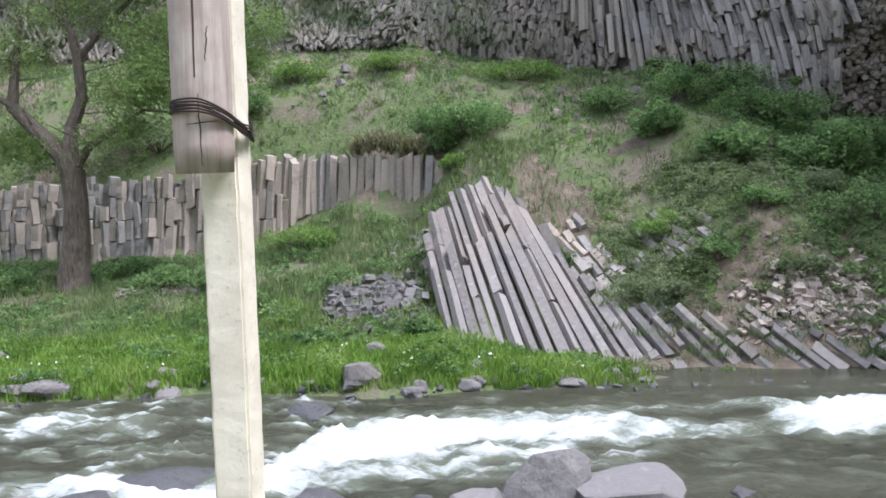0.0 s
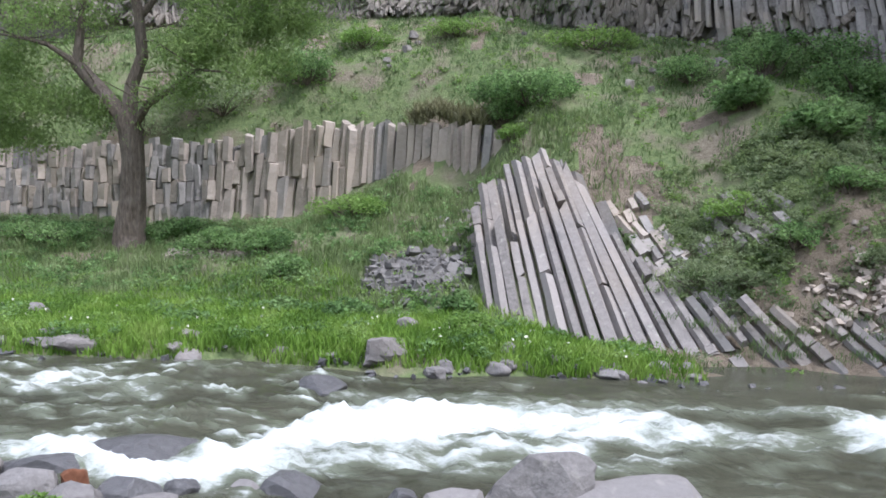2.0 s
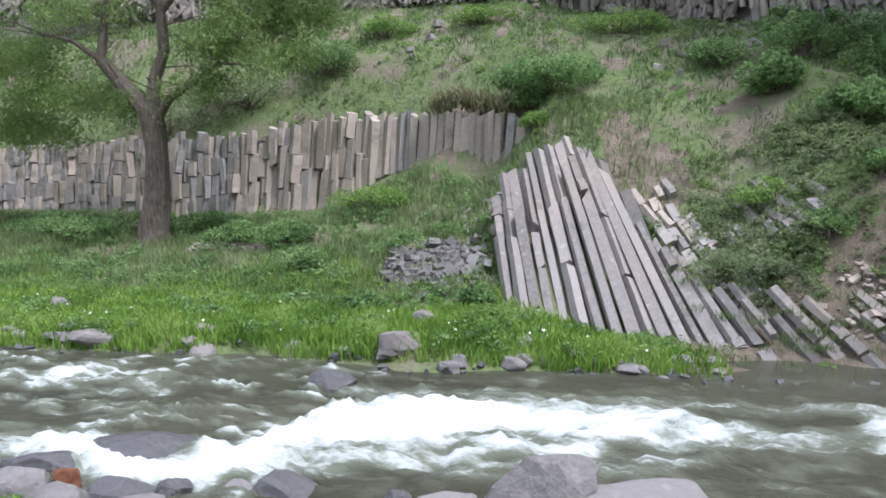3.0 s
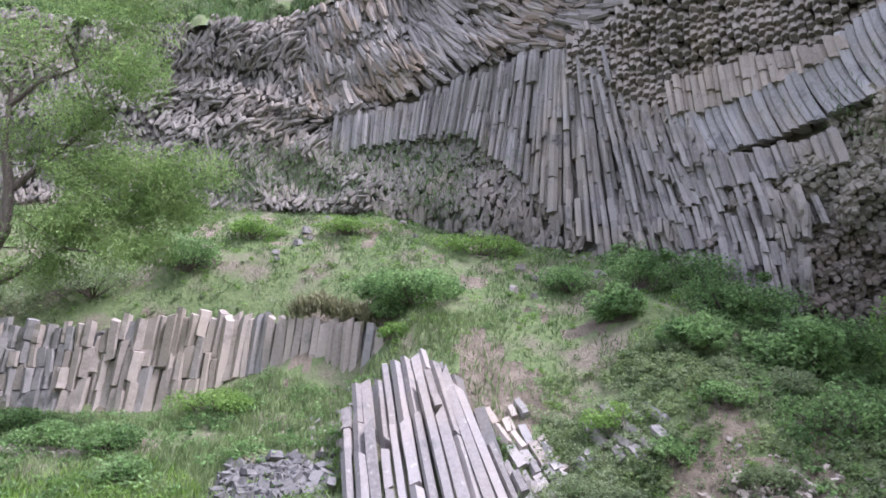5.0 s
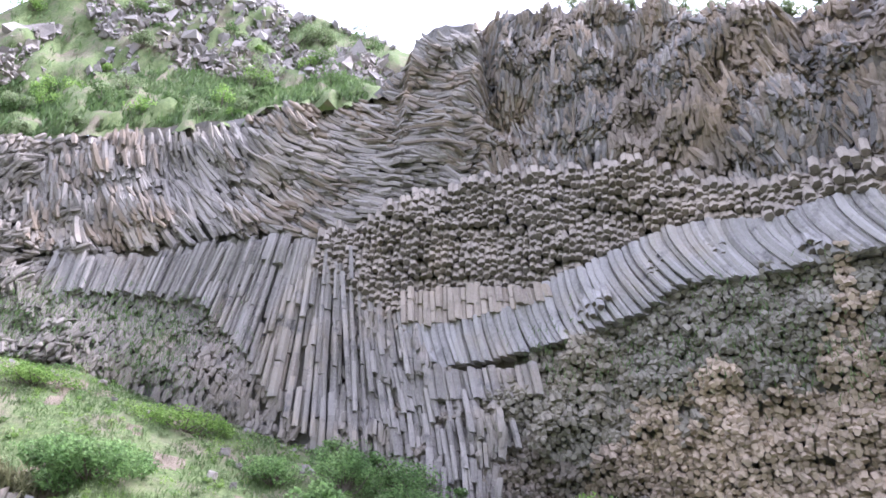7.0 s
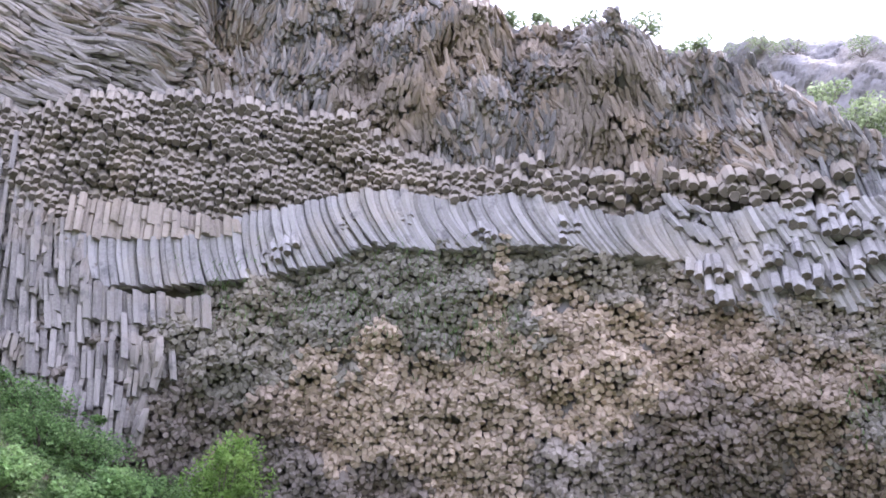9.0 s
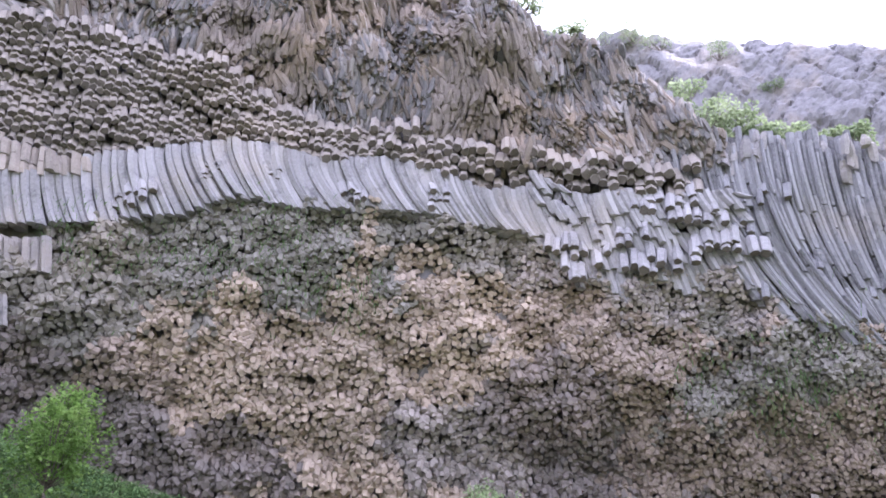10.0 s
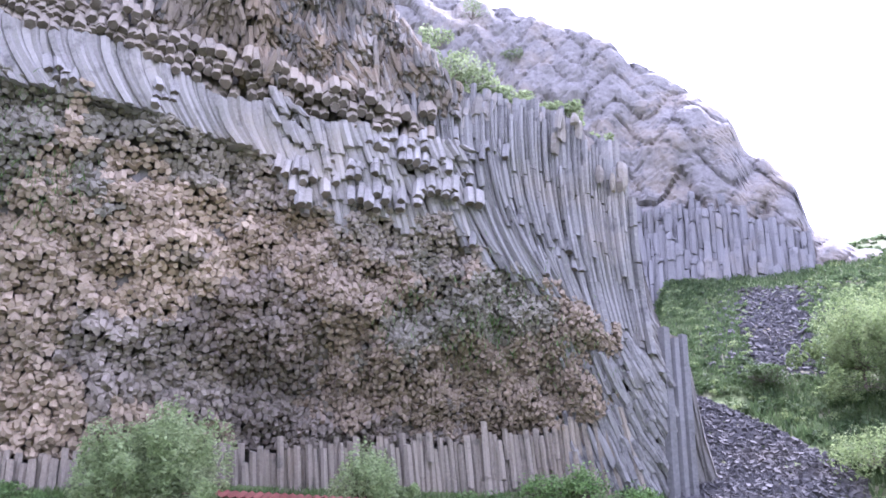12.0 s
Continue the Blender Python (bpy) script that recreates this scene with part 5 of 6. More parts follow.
# ---- willow on the far bank ----
tree_at = np.array((-12.5, 24.0, 1.55))
tree = thing("tree", "grey-barked forked willow with thin hanging foliage", "tree", tuple(tree_at))
h = Heap()
T = lambda x, y, z: tree_at + np.array((x, y, z * (1.2 if z > 0 else 1)))
tube(h, [T(0, 0, -.3), T(.02, 0, .6), T(.18, 0, 1.6), T(.22, 0, 2.7), T(.14, 0, 3.5), T(-.02, 0, 4.0)], [.60, .50, .42, .40, .43, .40], 10)
piece("trunk", h.mesh("trunk", BARK), tree)
limbs = (([T(-.02, 0, 3.8), T(-.8, .1, 4.5), T(-1.8, .1, 5.4), T(-1.75, .2, 6.3), T(-1.4, .2, 8.2)], [.27, .24, .20, .15, .06]),
         ([T(.05, 0, 3.8), T(.15, .1, 4.8), T(.55, .1, 5.6), T(.5, 0, 6.8), T(.1, 0, 8.0), T(.0, 0, 9.6)], [.26, .22, .18, .17, .13, .06]),
         ([T(.3, -.1, 3.6), T(.9, -.3, 4.2), T(1.8, -.4, 4.6), T(2.8, -.5, 5.1), T(3.9, -.6, 5.0)], [.16, .12, .08, .05, .02]),
         ([T(.5, 0, 6.6), T(1.2, .2, 7.4), T(2.4, .2, 8.4), T(3.4, 0, 9.0)], [.12, .09, .06, .02]),
         ([T(.0, 0, 9.0), T(.9, 0, 9.8), T(2.2, 0, 10.3)], [.09, .06, .02]),
         ([T(-1.6, .1, 5.3), T(-2.6, -.3, 5.9), T(-4.0, -.5, 6.2)], [.12, .08, .03]))
for pts, radii in limbs:
    hp = Heap()
    tube(hp, pts, radii, 8)
    piece("limb", hp.mesh("limb", BARK), tree)
hp = Heap()
twig_ends = []
for pts, _ in limbs:
    for _ in range(9):
        k = rng.uniform(0.35, 1)
        i = min(int(k * (len(pts) - 1)), len(pts) - 2)
        p = pts[i] + (pts[i + 1] - pts[i]) * rng.random()
        q = p + np.array([rng.normal(0, 0.9), rng.normal(0, 0.9), rng.uniform(-0.2, 0.8)])
        s = q + np.array([rng.normal(0, 0.4), rng.normal(0, 0.4), -rng.uniform(0.2, 0.9)])
        tube(hp, [p, q, s], [0.03, 0.018, 0.006], 4)
        twig_ends += [q, s, (q + s) / 2]
tagged(piece("twig_spray", hp.mesh("twig_spray", BARK), tree), kind="stuff")
A = lambda *v: np.array(v, float)
puffs = [(A(-7.9, 22, 12.4), (1.5, 1.3, 1.3), 2600), (A(-9.3, 22, 11.1), (1.5, 1.3, 1.1), 2400), (A(-8.0, 22, 8.3), (1.5, 1.2, 1.1), 2800), (A(-6.8, 21.8, 7.4), (1.1, 1.0, .8), 1500), (A(-9.3, 21.8, 6.7), (1.0, 1.0, .7), 1000),
         (A(-8.8, 22, 14.8), (1.9, 1.5, 1.3), 2800), (A(-7.4, 22, 15.9), (1.4, 1.3, 1.2), 1600), (A(-13.4, 22, 9.2), (1.8, 1.6, 1.2), 2200), (A(-15.9, 22, 8.0), (1.8, 1.6, 1.5), 2400), (A(-11.2, 22.4, 10.4), (1.6, 1.4, 1.0), 1300),
         (A(-11, 22, 13.6), (2.0, 1.6, 1.3), 1800), (A(-14, 22, 12.4), (2.2, 1.8, 1.6), 2200), (A(-17.5, 22.5, 6.2), (1.8, 1.6, 1.4), 1800),
         (A(-8.2, 22, 9.6), (1.5, 1.2, 1.0), 3000), (A(-6.4, 22, 8.8), (1.3, 1.0, .9), 2400), (A(-9.2, 21.8, 7.9), (1.2, 1.0, .8), 2000), (A(-5.8, 22, 9.9), (1.2, 1.0, .8), 1800),
         (A(-16.6, 22.4, 7.6), (1.6, 1.3, 1.2), 3200), (A(-14.6, 22.4, 6.5), (1.5, 1.2, .9), 3000), (A(-16.2, 22.6, 5.5), (1.6, 1.2, .8), 3000), (A(-12.6, 22.8, 6.5), (.9, .8, .8), 1800)]
pl, ps = [], []
for c, s, n in puffs:
    c = np.array((1.2, 1.3, 3.5)) + (c - (1.2, 1.3, 3.5)) * 1.085
    s = tuple(1.45 * v for v in s)
    q, z, _ = crown(c - np.array([0, 0, s[2] * .35]), s, int(n * 1.8), 0.135, 34)
    q[:, 2] -= rng.exponential(0.18, len(q))
    pl.append(q)
    ps.append(z)
tw = np.array(twig_ends)
q = tw[rng.integers(0, len(tw), 1800)] + rng.normal(0, 0.25, (1800, 3)) - np.array([0, 0, 1]) * rng.uniform(0, .6, (1800, 1))
pl.append(q)
ps.append(np.full(1800, 0.13))
piece("crown", leaves(np.concatenate(pl), np.concatenate(ps), WILLOW, "crown", 0.8, 0.34), tree, "thin light green hanging foliage")

# ---- bushes ----
G = lambda x, y: (x, y, land(x, y))
for x, y, w, hgt, n, ls, m, lab in (
        (0.9, 26.1, 2.1, 1.2, 4600, .13, BUSH, "rounded dark green bush above the slab"),
        (0.2, 26.2, 1.1, 1.0, 1600, .12, BUSH, "small green bush above the slab"),
        (-8.4, 30.9, 1.5, 1.5, 2600, .12, BUSH, "dark green bush above the column wall"),
        (7.7, 24.5, 1.2, 1.2, 1800, .17, BUSH, "large dark green bush on the slope"),
        (9.1, 22.2, 1.1, 1.0, 1800, .16, BUSH, "large dark green bush on the slope"),
        (11.7, 21.8, 1.8, 1.6, 2800, .18, BUSH, "broad leafy green bush on the slope"),
        (6.6, 27.4, 1.3, .9, 1600, .12, BUSH, "green bush near the cliff's foot"),
        (8.8, 26.6, 1.5, 1.4, 2200, .12, BUSH, "green bush near the cliff's foot"),
        (11.2, 25.4, 1.6, 1.4, 2400, .12, BUSH, "green bush near the cliff's foot"),
        (7.4, 19.3, .9, .6, 1200, .09, BUSH, "grey-green bush over the earthy slope"),
        (6.2, 19.0, .9, .45, 1000, .10, BUSH_GREY, "grey-green low bush over the earthy slope"),
        (9.2, 18.3, .9, .5, 1000, .10, BUSH_GREY, "grey-green low bush over the earthy slope"),
        (8.9, 19.9, .8, .6, 1000, .10, BUSH, "grey-green bush over the earthy slope"),
        (6.5, 20.8, 1.0, .6, 1200, .10, BUSH_LIGHT, "straggling green bush over the earthy slope"),
        (10.9, 20.6, .9, .7, 1300, .11, BUSH_GREY, "dark green bush over the earthy slope"),
        (11.6, 19.4, 1.4, 1.2, 1800, .11, BUSH, "dark green bush over the earthy slope"),
        (5.4, 19.2, 1.2, .6, 1600, .09, BUSH_GREY, "grey-green low bush beside the slab"),
        (0.45, 24.9, .8, .55, 1500, .09, BUSH_LIGHT, "tuft of light green bush on the slab's top"),
        (-9.0, 23.4, 1.5, .8, 2200, .12, BUSH, "low leafy green bush before the column wall"),
        (-7.3, 23.0, 1.2, .8, 1800, .12, BUSH, "low leafy green bush before the column wall"),
        (-5.9, 21.0, 1.0, .6, 1500, .11, BUSH, "low leafy green bush on the bank"),
        (-4.9, 25.0, 1.6, .7, 2000, .10, BUSH_LIGHT, "low light green bush before the column wall"),
        (-11.0, 25.2, 1.6, .8, 1800, .12, BUSH, "low leafy green bush before the column wall"),
        (-15.5, 24.0, 2.4, .7, 2600, .12, BUSH, "low leafy green bush behind the willow"),
        (-5.2, 18.7, .8, .42, 900, .16, BUSH, "broad-leaved green weed on the bank"),
        (-3.4, 18.2, .8, .42, 900, .16, BUSH, "broad-leaved green weed on the bank"),
        (-6.9, 17.2, .6, .35, 700, .15, BUSH, "broad-leaved green weed on the bank"),
        (-0.7, 18.7, .6, .5, 900, .13, BUSH, "broad-leaved green weed beside the scree"),
        (-0.3, 17.2, .8, .5, 900, .11, BUSH_LIGHT, "tall light green weeds below the slab"),
        (-3.3, 6.7, .4, .3, 700, .07, BUSH_LIGHT, "light green weeds on the near bank"),
        (-4.6, 7.0, .5, .35, 800, .07, BUSH_LIGHT, "light green weeds on the near bank"),
        (-1.45, 7.6, .35, .35, 500, .07, BUSH_LIGHT, "light green tuft between near boulders"),
        (-12.0, 30.6, 2.6, 1.2, 2600, .12, BUSH_GREY, "straggling grey-green bush over the column wall"),
        (-15.5, 30.2, 2.6, 1.6, 2600, .12, BUSH_GREY, "straggling grey-green bush over the column wall"),
        (-2.2, 33.0, 2.0, .8, 1500, .12, BUSH_LIGHT, "light green shrub on the upper slope"),
        (3.4, 30.5, 2.0, .9, 1800, .12, BUSH_LIGHT, "light green shrub on the upper slope"),
        (-6.5, 33.0, 1.8, .9, 1500, .12, BUSH_LIGHT, "light green shrub on the upper slope")):
    shrub("bush", lab, G(x, y), (w * 1.0, w * .8, hgt * .95), int(n * 1.5), ls, m)
# small trees against the cliff
def small_tree(th, rr, mid, size, n, material, lab):
    """A young tree: a slim trunk, forked stems, a loose crown round the height mid."""
    x, y = pol(th, rr)
    base = G(x, y)
    ob = thing("small_tree" if mid - base[2] > 1.6 else "bush", lab, "tree" if mid - base[2] > 1.6 else "bush", base, "young trees below the cliff")
    pts, sizes, mids = crown((x, y, mid - size[2] * .35), size, n, 0.12, 40)
    pts[:, 2] -= rng.random(len(pts)) ** 3 * size[2] * 0.7
    for _ in range(5):  # loose side sprays break the outline
        off = rng.normal(0, .55, 3) * size
        more, more_sizes, more_mids = crown(np.array((x, y, mid - size[2] * .3)) + off * (1, 1, .6), [v * rng.uniform(.25, .5) for v in size], n // 12, 0.14, 7)
        pts, sizes, mids = np.concatenate([pts, more]), np.concatenate([sizes, more_sizes]), np.concatenate([mids, more_mids])
    hp = Heap()
    fork = np.array((x, y, base[2] + (mid - base[2]) * 0.45))
    tube(hp, [np.array(base) - (0, 0, .2), fork], [0.07, 0.05], 6)
    piece("trunk", hp.mesh("trunk", BARK), ob)
    hp = Heap()
    for m in mids:
        tube(hp, [fork, (fork + m) / 2 + rng.normal(0, .12, 3), m], [0.02, 0.012, 0.005], 4)
    tagged(piece("stem_tangle", hp.mesh("stem_tangle", BARK), ob, "thin brown woody stems"), kind="stuff")
    piece("foliage", leaves(pts, sizes, material, "foliage"), ob)


for th, rr, mid, size, n, m, lab in ((34.8, 22.0, 6.3, (1.4, 1.2, 1.9), 5200, BUSH_LIGHT, "young bright green tree against the cliff"),
                                     (29.0, 24.0, 6.0, (2.2, 1.4, 1.1), 4200, BUSH, "green bush at the cliff's foot"),
                                     (24.5, 25.5, 7.2, (1.8, 1.4, 1.2), 3200, BUSH, "green bush at the cliff's foot"),
                                     (20.5, 27.0, 8.6, (1.8, 1.4, 1.2), 3200, BUSH, "green bush at the cliff's foot"),
                                     (15.5, 29.5, 9.6, (1.8, 1.4, 1.0), 2600, BUSH, "green bush at the cliff's foot"),
                                     (62.9, 21.0, 3.9, (1.5, 1.3, 1.9), 11000, BUSH_VEILED, "pale green young tree before the cliff"),
                                     (66.4, 21.2, 4.4, (1.8, 1.5, 2.5), 15000, BUSH_VEILED, "pale green young tree before the cliff"),
                                     (80.0, 22.6, 4.2, (1.5, 1.2, 1.6), 7000, BUSH_VEILED, "pale green shrub before the cliff"),
                                     (93.5, 25.0, 4.4, (1.2, 1.0, .8), 1600, BUSH, "dark green bush at the cliff's foot"),
                                     (96.5, 25.0, 4.5, (1.2, 1.0, 1.0), 1800, BUSH, "dark green bush at the cliff's foot"),
                                     (100.5, 25.6, 4.3, (1.4, 1.0, .7), 1500, BUSH, "dark green bush at the cliff's foot"),
                                     (109.5, 37, 10.4, (1.3, 1.2, 1.0), 2400, SHADED_GREEN, "dark green bush on the far slope"),
                                     (115.6, 36, 11.6, (2.3, 2.0, 3.0), 12000, BUSH_SOFT, "pale green tree on the far slope"),
                                     (118.2, 34, 10.6, (2.6, 2.2, 3.2), 12000, BUSH_SOFT, "pale green tree on the far slope"),
                                     (115.8, 29.5, 6.2, (2.2, 1.8, 1.2), 4000, BUSH_SOFT, "light green bush above the scree")):
    small_tree(th, rr, mid, size, n, m, lab)


def crest_bush(th, back, up, w, hgt, n, m, lab, top=None):
    p = (face(th, float(crest(th)), -back) if top is None else top) + (0, 0, up)
    shrub("bush", lab, tuple(p), (w * .6, w * .6, hgt * .7), n, 0.17, m, 12, "bush", "bushes along the brow")


for th, up, w, hgt in ((43, .3, 1.6, 1.5), (45, .2, 1.4, 1.2), (48, .2, 1.6, .8), (54, .2, 1.4, .8), (57.5, .3, 1.2, 1.0), (63, .2, 1.6, .7), (68, .2, 1.8, .8), (73, .2, 1.8, .8), (34, .2, 2, .8), (39, .2, 1.6, .7)):
    crest_bush(th, 0.7, up, w, hgt, 700, BUSH_GREY, "grey-green bush on the cliff's brow")
for th, up, w, hgt in ((82, .3, 2.6, 2.2), (84.2, .2, 3.0, 2.6), (86.6, .2, 3.0, 2.8), (89, .2, 2.2, 1.3), (92, .1, 2.2, 1.0), (95, .1, 2.2, 1.0), (98, .0, 1.8, .8)):
    crest_bush(th, 1.2, up, w, hgt, 1500, BUSH_GREY, "pale green tree on the cliff's shoulder")
for th, z, w in ((70, 60, 5), (73, 60.5, 4), (76, 60, 6), (78.5, 60, 4), (81, 58.5, 5), (86, 55, 4), (90, 49, 3)):
    crest_bush(th, 0, 0, w, w * .9, 1500, BUSH_GREY, "grey-green tree on the distant rim", far_face(th, z, 0))
for i in range(60):
    th = r0.uniform(-40, 12)
    lo, hi = float(crest(th)), float(tier_top(th))
    k = r0.uniform(0.02, 0.34) if i < 34 else r0.uniform(0.35, 0.95)
    s = r0.uniform(0.8, 2.0)
    crest_bush(th, 0, -.1, s * 1.5, s, 900, r0.choice((BUSH_GREY, BUSH_LIGHT, GRASS_SLOPE)), "light green bush on the upper shelf", tier_face(th, lo + (hi - lo) * k, 0))

# ---- grass ----
def sow(n, x0, x1, y0, y1, keep):
    x, y = rng.uniform(x0, x1, n), rng.uniform(y0, y1, n)
    ok = keep(x, y)
    x, y = x[ok], y[ok]
    return np.stack([x, y, smooth_land(x, y) - 0.02], 1)


def patchy(x, y, scale, lo):
    v = np.array([noise.fractal(Vector((a * scale, b * scale, 1)), 1, 2, 3) for a, b in zip(x, y)])
    return v > lo


def off_rock(x, y):
    """Away from the slab and the column wall."""
    q = np.stack([x - SLAB0[0], y - SLAB0[1]], 1)
    s = q[:, 1] / 0.731
    a2 = (q[:, 0] + 0.18 * s) / 0.966
    on_slab = (a2 > -2.4) & (a2 < 9.4) & (s > slab_low(a2)) & (s < slab_top(a2) - 0.1)
    on_wall = (x < 0.3) & (np.abs(y - wall_line(x)) < 0.75)
    v = np.array([noise.fractal(Vector((a * 0.5, b * 0.5, 6)), 1.0, 2.0, 4) for a, b in zip(x, y)])
    in_rubble = (np.hypot((x + 1.9) / 1.6, (y - 20.5) / 0.85) < 0.9 + 0.4 * v) | (np.hypot((x + 9.0) / 1.8, (y - 23.2) / 0.35) < 1)
    return ~(on_slab | on_wall | in_rubble & (rng.random(len(x)) < 0.85) | bare(x, y, v) & (rng.random(len(x)) < 0.72))


bank_grass = sow(90000, -16, 4.5, 15.1, 22.5, lambda x, y: (y > bank(x) + 0.02) & (y < 19.4 + 1.4 * np.sin(x * .7) + np.where(x < -3.5, 1.6, 0)) & off_rock(x, y) & (rng.random(len(x)) < np.clip((22 - y) / 4, .2, 1)))
tagged(new("grass", blades(bank_grass, 0.30, 0.035, GRASS_BANK, "grass", 0.5)), "bright green grass on the far bank", "grass", kind="stuff")
low_grass = sow(60000, -24, 4, 19, 29, lambda x, y: off_rock(x, y) & (y < wall_line(x)) & patchy(x, y, 0.4, -0.35))
tagged(new("grass", blades(low_grass, 0.32, 0.04, BUSH_SOFT, "grass", 0.5)), "green grass below the column wall", "grass", kind="stuff")


def slope_ok(x, y):
    th, r = polar(x, y)
    above = np.where(x < 0.3, y > wall_line(x) + 0.3, True)
    return above & (r < rim(th) + 0.5) & off_rock(x, y) & (y > bank(x) + 0.6)


slope = sow(130000, -26, 16, 16, 42, lambda x, y: slope_ok(x, y) & ((x > 4) | (y > 23)))
slope = slope[patchy(slope[:, 0], slope[:, 1], 0.55, -0.28)]
tagged(new("grass", blades(slope, 0.2, 0.03, GRASS_SLOPE, "grass", 0.6)), "mixed green grass on the hillside", "grass", kind="stuff")
dry = sow(10000, -26, 16, 16, 40, lambda x, y: slope_ok(x, y) & ((x > 4) | (y > 23)))
dry = dry[patchy(dry[:, 0] + 30, dry[:, 1], 0.6, 0.12)]
tagged(new("grass", blades(dry, 0.26, 0.045, GRASS_DRY, "grass", 0.8)), "dry straw-coloured grass on the hillside", "grass", kind="stuff")
near = sow(26000, -7, 4, 3.0, 8.6, lambda x, y: patchy(x, y, 0.8, -0.1))
tagged(new("grass", blades(near, 0.16, 0.014, GRASS_BANK, "grass", 0.5)), "short green grass on the near bank", "grass", kind="stuff")
rth, rrr = rng.uniform(99, 124, 60000), rng.uniform(26, 62, 60000)
rx, ry = STAND[0] + rrr * np.sin(np.radians(rth)), STAND[1] + rrr * np.cos(np.radians(rth))
keep = patchy(rx, ry, 0.15, -0.6) & ~((rth > 102) & (rth < 115) & (rrr < 36.5 - np.maximum(0, rth - 104.5) * 0.68)) & ~((np.abs(rth - 110.3) < 2.4) & (rrr > 38) & (rrr < 54))
right_grass = np.stack([rx, ry, smooth_land(rx, ry)], 1)[keep]
# grass colour darkened here in place of shade on this slope
tagged(new("grass", blades(right_grass, 0.36, 0.07, SHADED_GREEN, "grass", 0.6)), "green grass on the slope beyond the cliff", "grass", kind="stuff")
foot_grass = sow(60000, 12, 29, 1, 24, lambda x, y: (y > bank(x) + 0.5) & (polar(x, y)[1] < rim(polar(x, y)[0])))
tagged(new("grass", blades(foot_grass, 0.26, 0.04, GRASS_SLOPE, "grass", 0.6)), "green grass at the cliff's foot", "grass", kind="stuff")
shelf = []
for _ in range(22000):
    th = rng.uniform(-48, 13)
    lo, hi = float(crest(th)), float(tier_top(th))
    shelf.append(tier_face(th, lo + (hi - lo) * (rng.uniform(0, 0.36) if rng.random() < .88 else rng.uniform(.36, 1)), 0.1))
tagged(new("grass", blades(np.array(shelf), 0.55, 0.12, GRASS_SLOPE, "grass", 0.6)), "pale green grass on the upper shelf", "grass", kind="stuff")
# tufts rooted in the cliff
tufts = []
for _ in range(1500):
    th = rng.choice([rng.uniform(-25, 6), rng.uniform(-22, 4), rng.uniform(-24, 6), rng.uniform(28, 60), rng.uniform(81, 96)])
    z = rng.uniform(float(foot(th)), min(float(foot(th)) + 5, 16)) if th < 6 else rng.uniform(8.6, 11.8) if th > 80 else rng.uniform(12, 15.5)
    if fbm((th * .4, z, 11), 0.5, 2) < (-0.2 if th < 6 else 0.0):
        continue
    p = face(th, z, 0.4)
    tufts.append(p + rng.normal(0, 0.6, (16 if th < 6 else 15, 3)))
tagged(new("grass", blades(np.concatenate(tufts), 0.26, 0.035, GRASS_SLOPE, "grass", 0.9)), "grey-green tufts rooted in the cliff", "grass", kind="stuff")
# turf and roots hanging over the column wall
lip = np.stack([np.linspace(-3.4, -0.5, 1500) + rng.normal(0, .1, 1500), np.zeros(1500), np.zeros(1500)], 1)
lip[:, 1] = wall_line(lip[:, 0]) + 0.35 + rng.normal(0, 0.25, 1500)
lip[:, 2] = wall_top(lip[:, 0]) + 0.15 + rng.normal(0, 0.16, 1500) + 0.35 * np.exp(-((lip[:, 0] + 2.4) / 0.7) ** 2)
tagged(new("turf_edge", blades(lip, 0.35, 0.05, GRASS_DRY, "turf_edge", 1.3)), "dry brown turf hanging over the column wall", "turf", kind="stuff")
# low herbs that mottle the hillside and the bank
def herbs(n, x0, x1, y0, y1, keep, material, label, tall=0.2, leaf_size=0.085, per=34, near_patch=-0.2, shift=0.0):
    at = sow(n, x0, x1, y0, y1, keep)
    at = at[patchy(at[:, 0] + shift, at[:, 1], 0.5, near_patch)]
    r = rng.uniform(0.10, 0.34, len(at))
    d = rng.normal(0, 1, (len(at), per, 3))
    d /= np.linalg.norm(d, axis=2)[:, :, None]
    p = at[:, None] + d * r[:, None, None] * np.array([1, 1, 0.6]) * rng.uniform(0.5, 1.1, (len(at), per, 1)) + np.array([0, 0, tall * 0.6])
    p = p.reshape(-1, 3)
    tagged(new("low_herbs", leaves(p, leaf_size * rng.uniform(0.6, 1.3, len(p)), material, "low_herbs", 0, 0.55)), label, "herbs", kind="stuff")


on_slope = lambda x, y: slope_ok(x, y) & ((x > 4) | (y > 23))
herbs(2600, -24, 15, 16, 40, on_slope, BUSH_LIGHT, "light green herbs on the hillside")
herbs(2200, -24, 15, 16, 40, on_slope, BUSH_GREY, "grey-green herbs on the hillside", shift=20)
herbs(900, -24, 15, 16, 40, on_slope, BUSH, "dark green herbs on the hillside", 0.25, shift=40, near_patch=0.0)
beyond = lambda x, y: (polar(x, y)[0] > 100) & (polar(x, y)[1] > 27) & ~((polar(x, y)[1] < 36.5 - np.maximum(0, polar(x, y)[0] - 104.5) * 0.68) & (polar(x, y)[0] < 115)) & ~((np.abs(polar(x, y)[0] - 110.3) < 1.8) & (polar(x, y)[1] > 38))
herbs(3600, 24, 62, -34, -3, beyond, SHADED_GREEN, "dark green herbs beyond the cliff", 0.4, 0.16, 40, -0.3)
herbs(1200, 24, 62, -34, -3, beyond, BUSH_SOFT, "grey-green herbs beyond the cliff", 0.4, 0.16, 40, -0.2, 9)
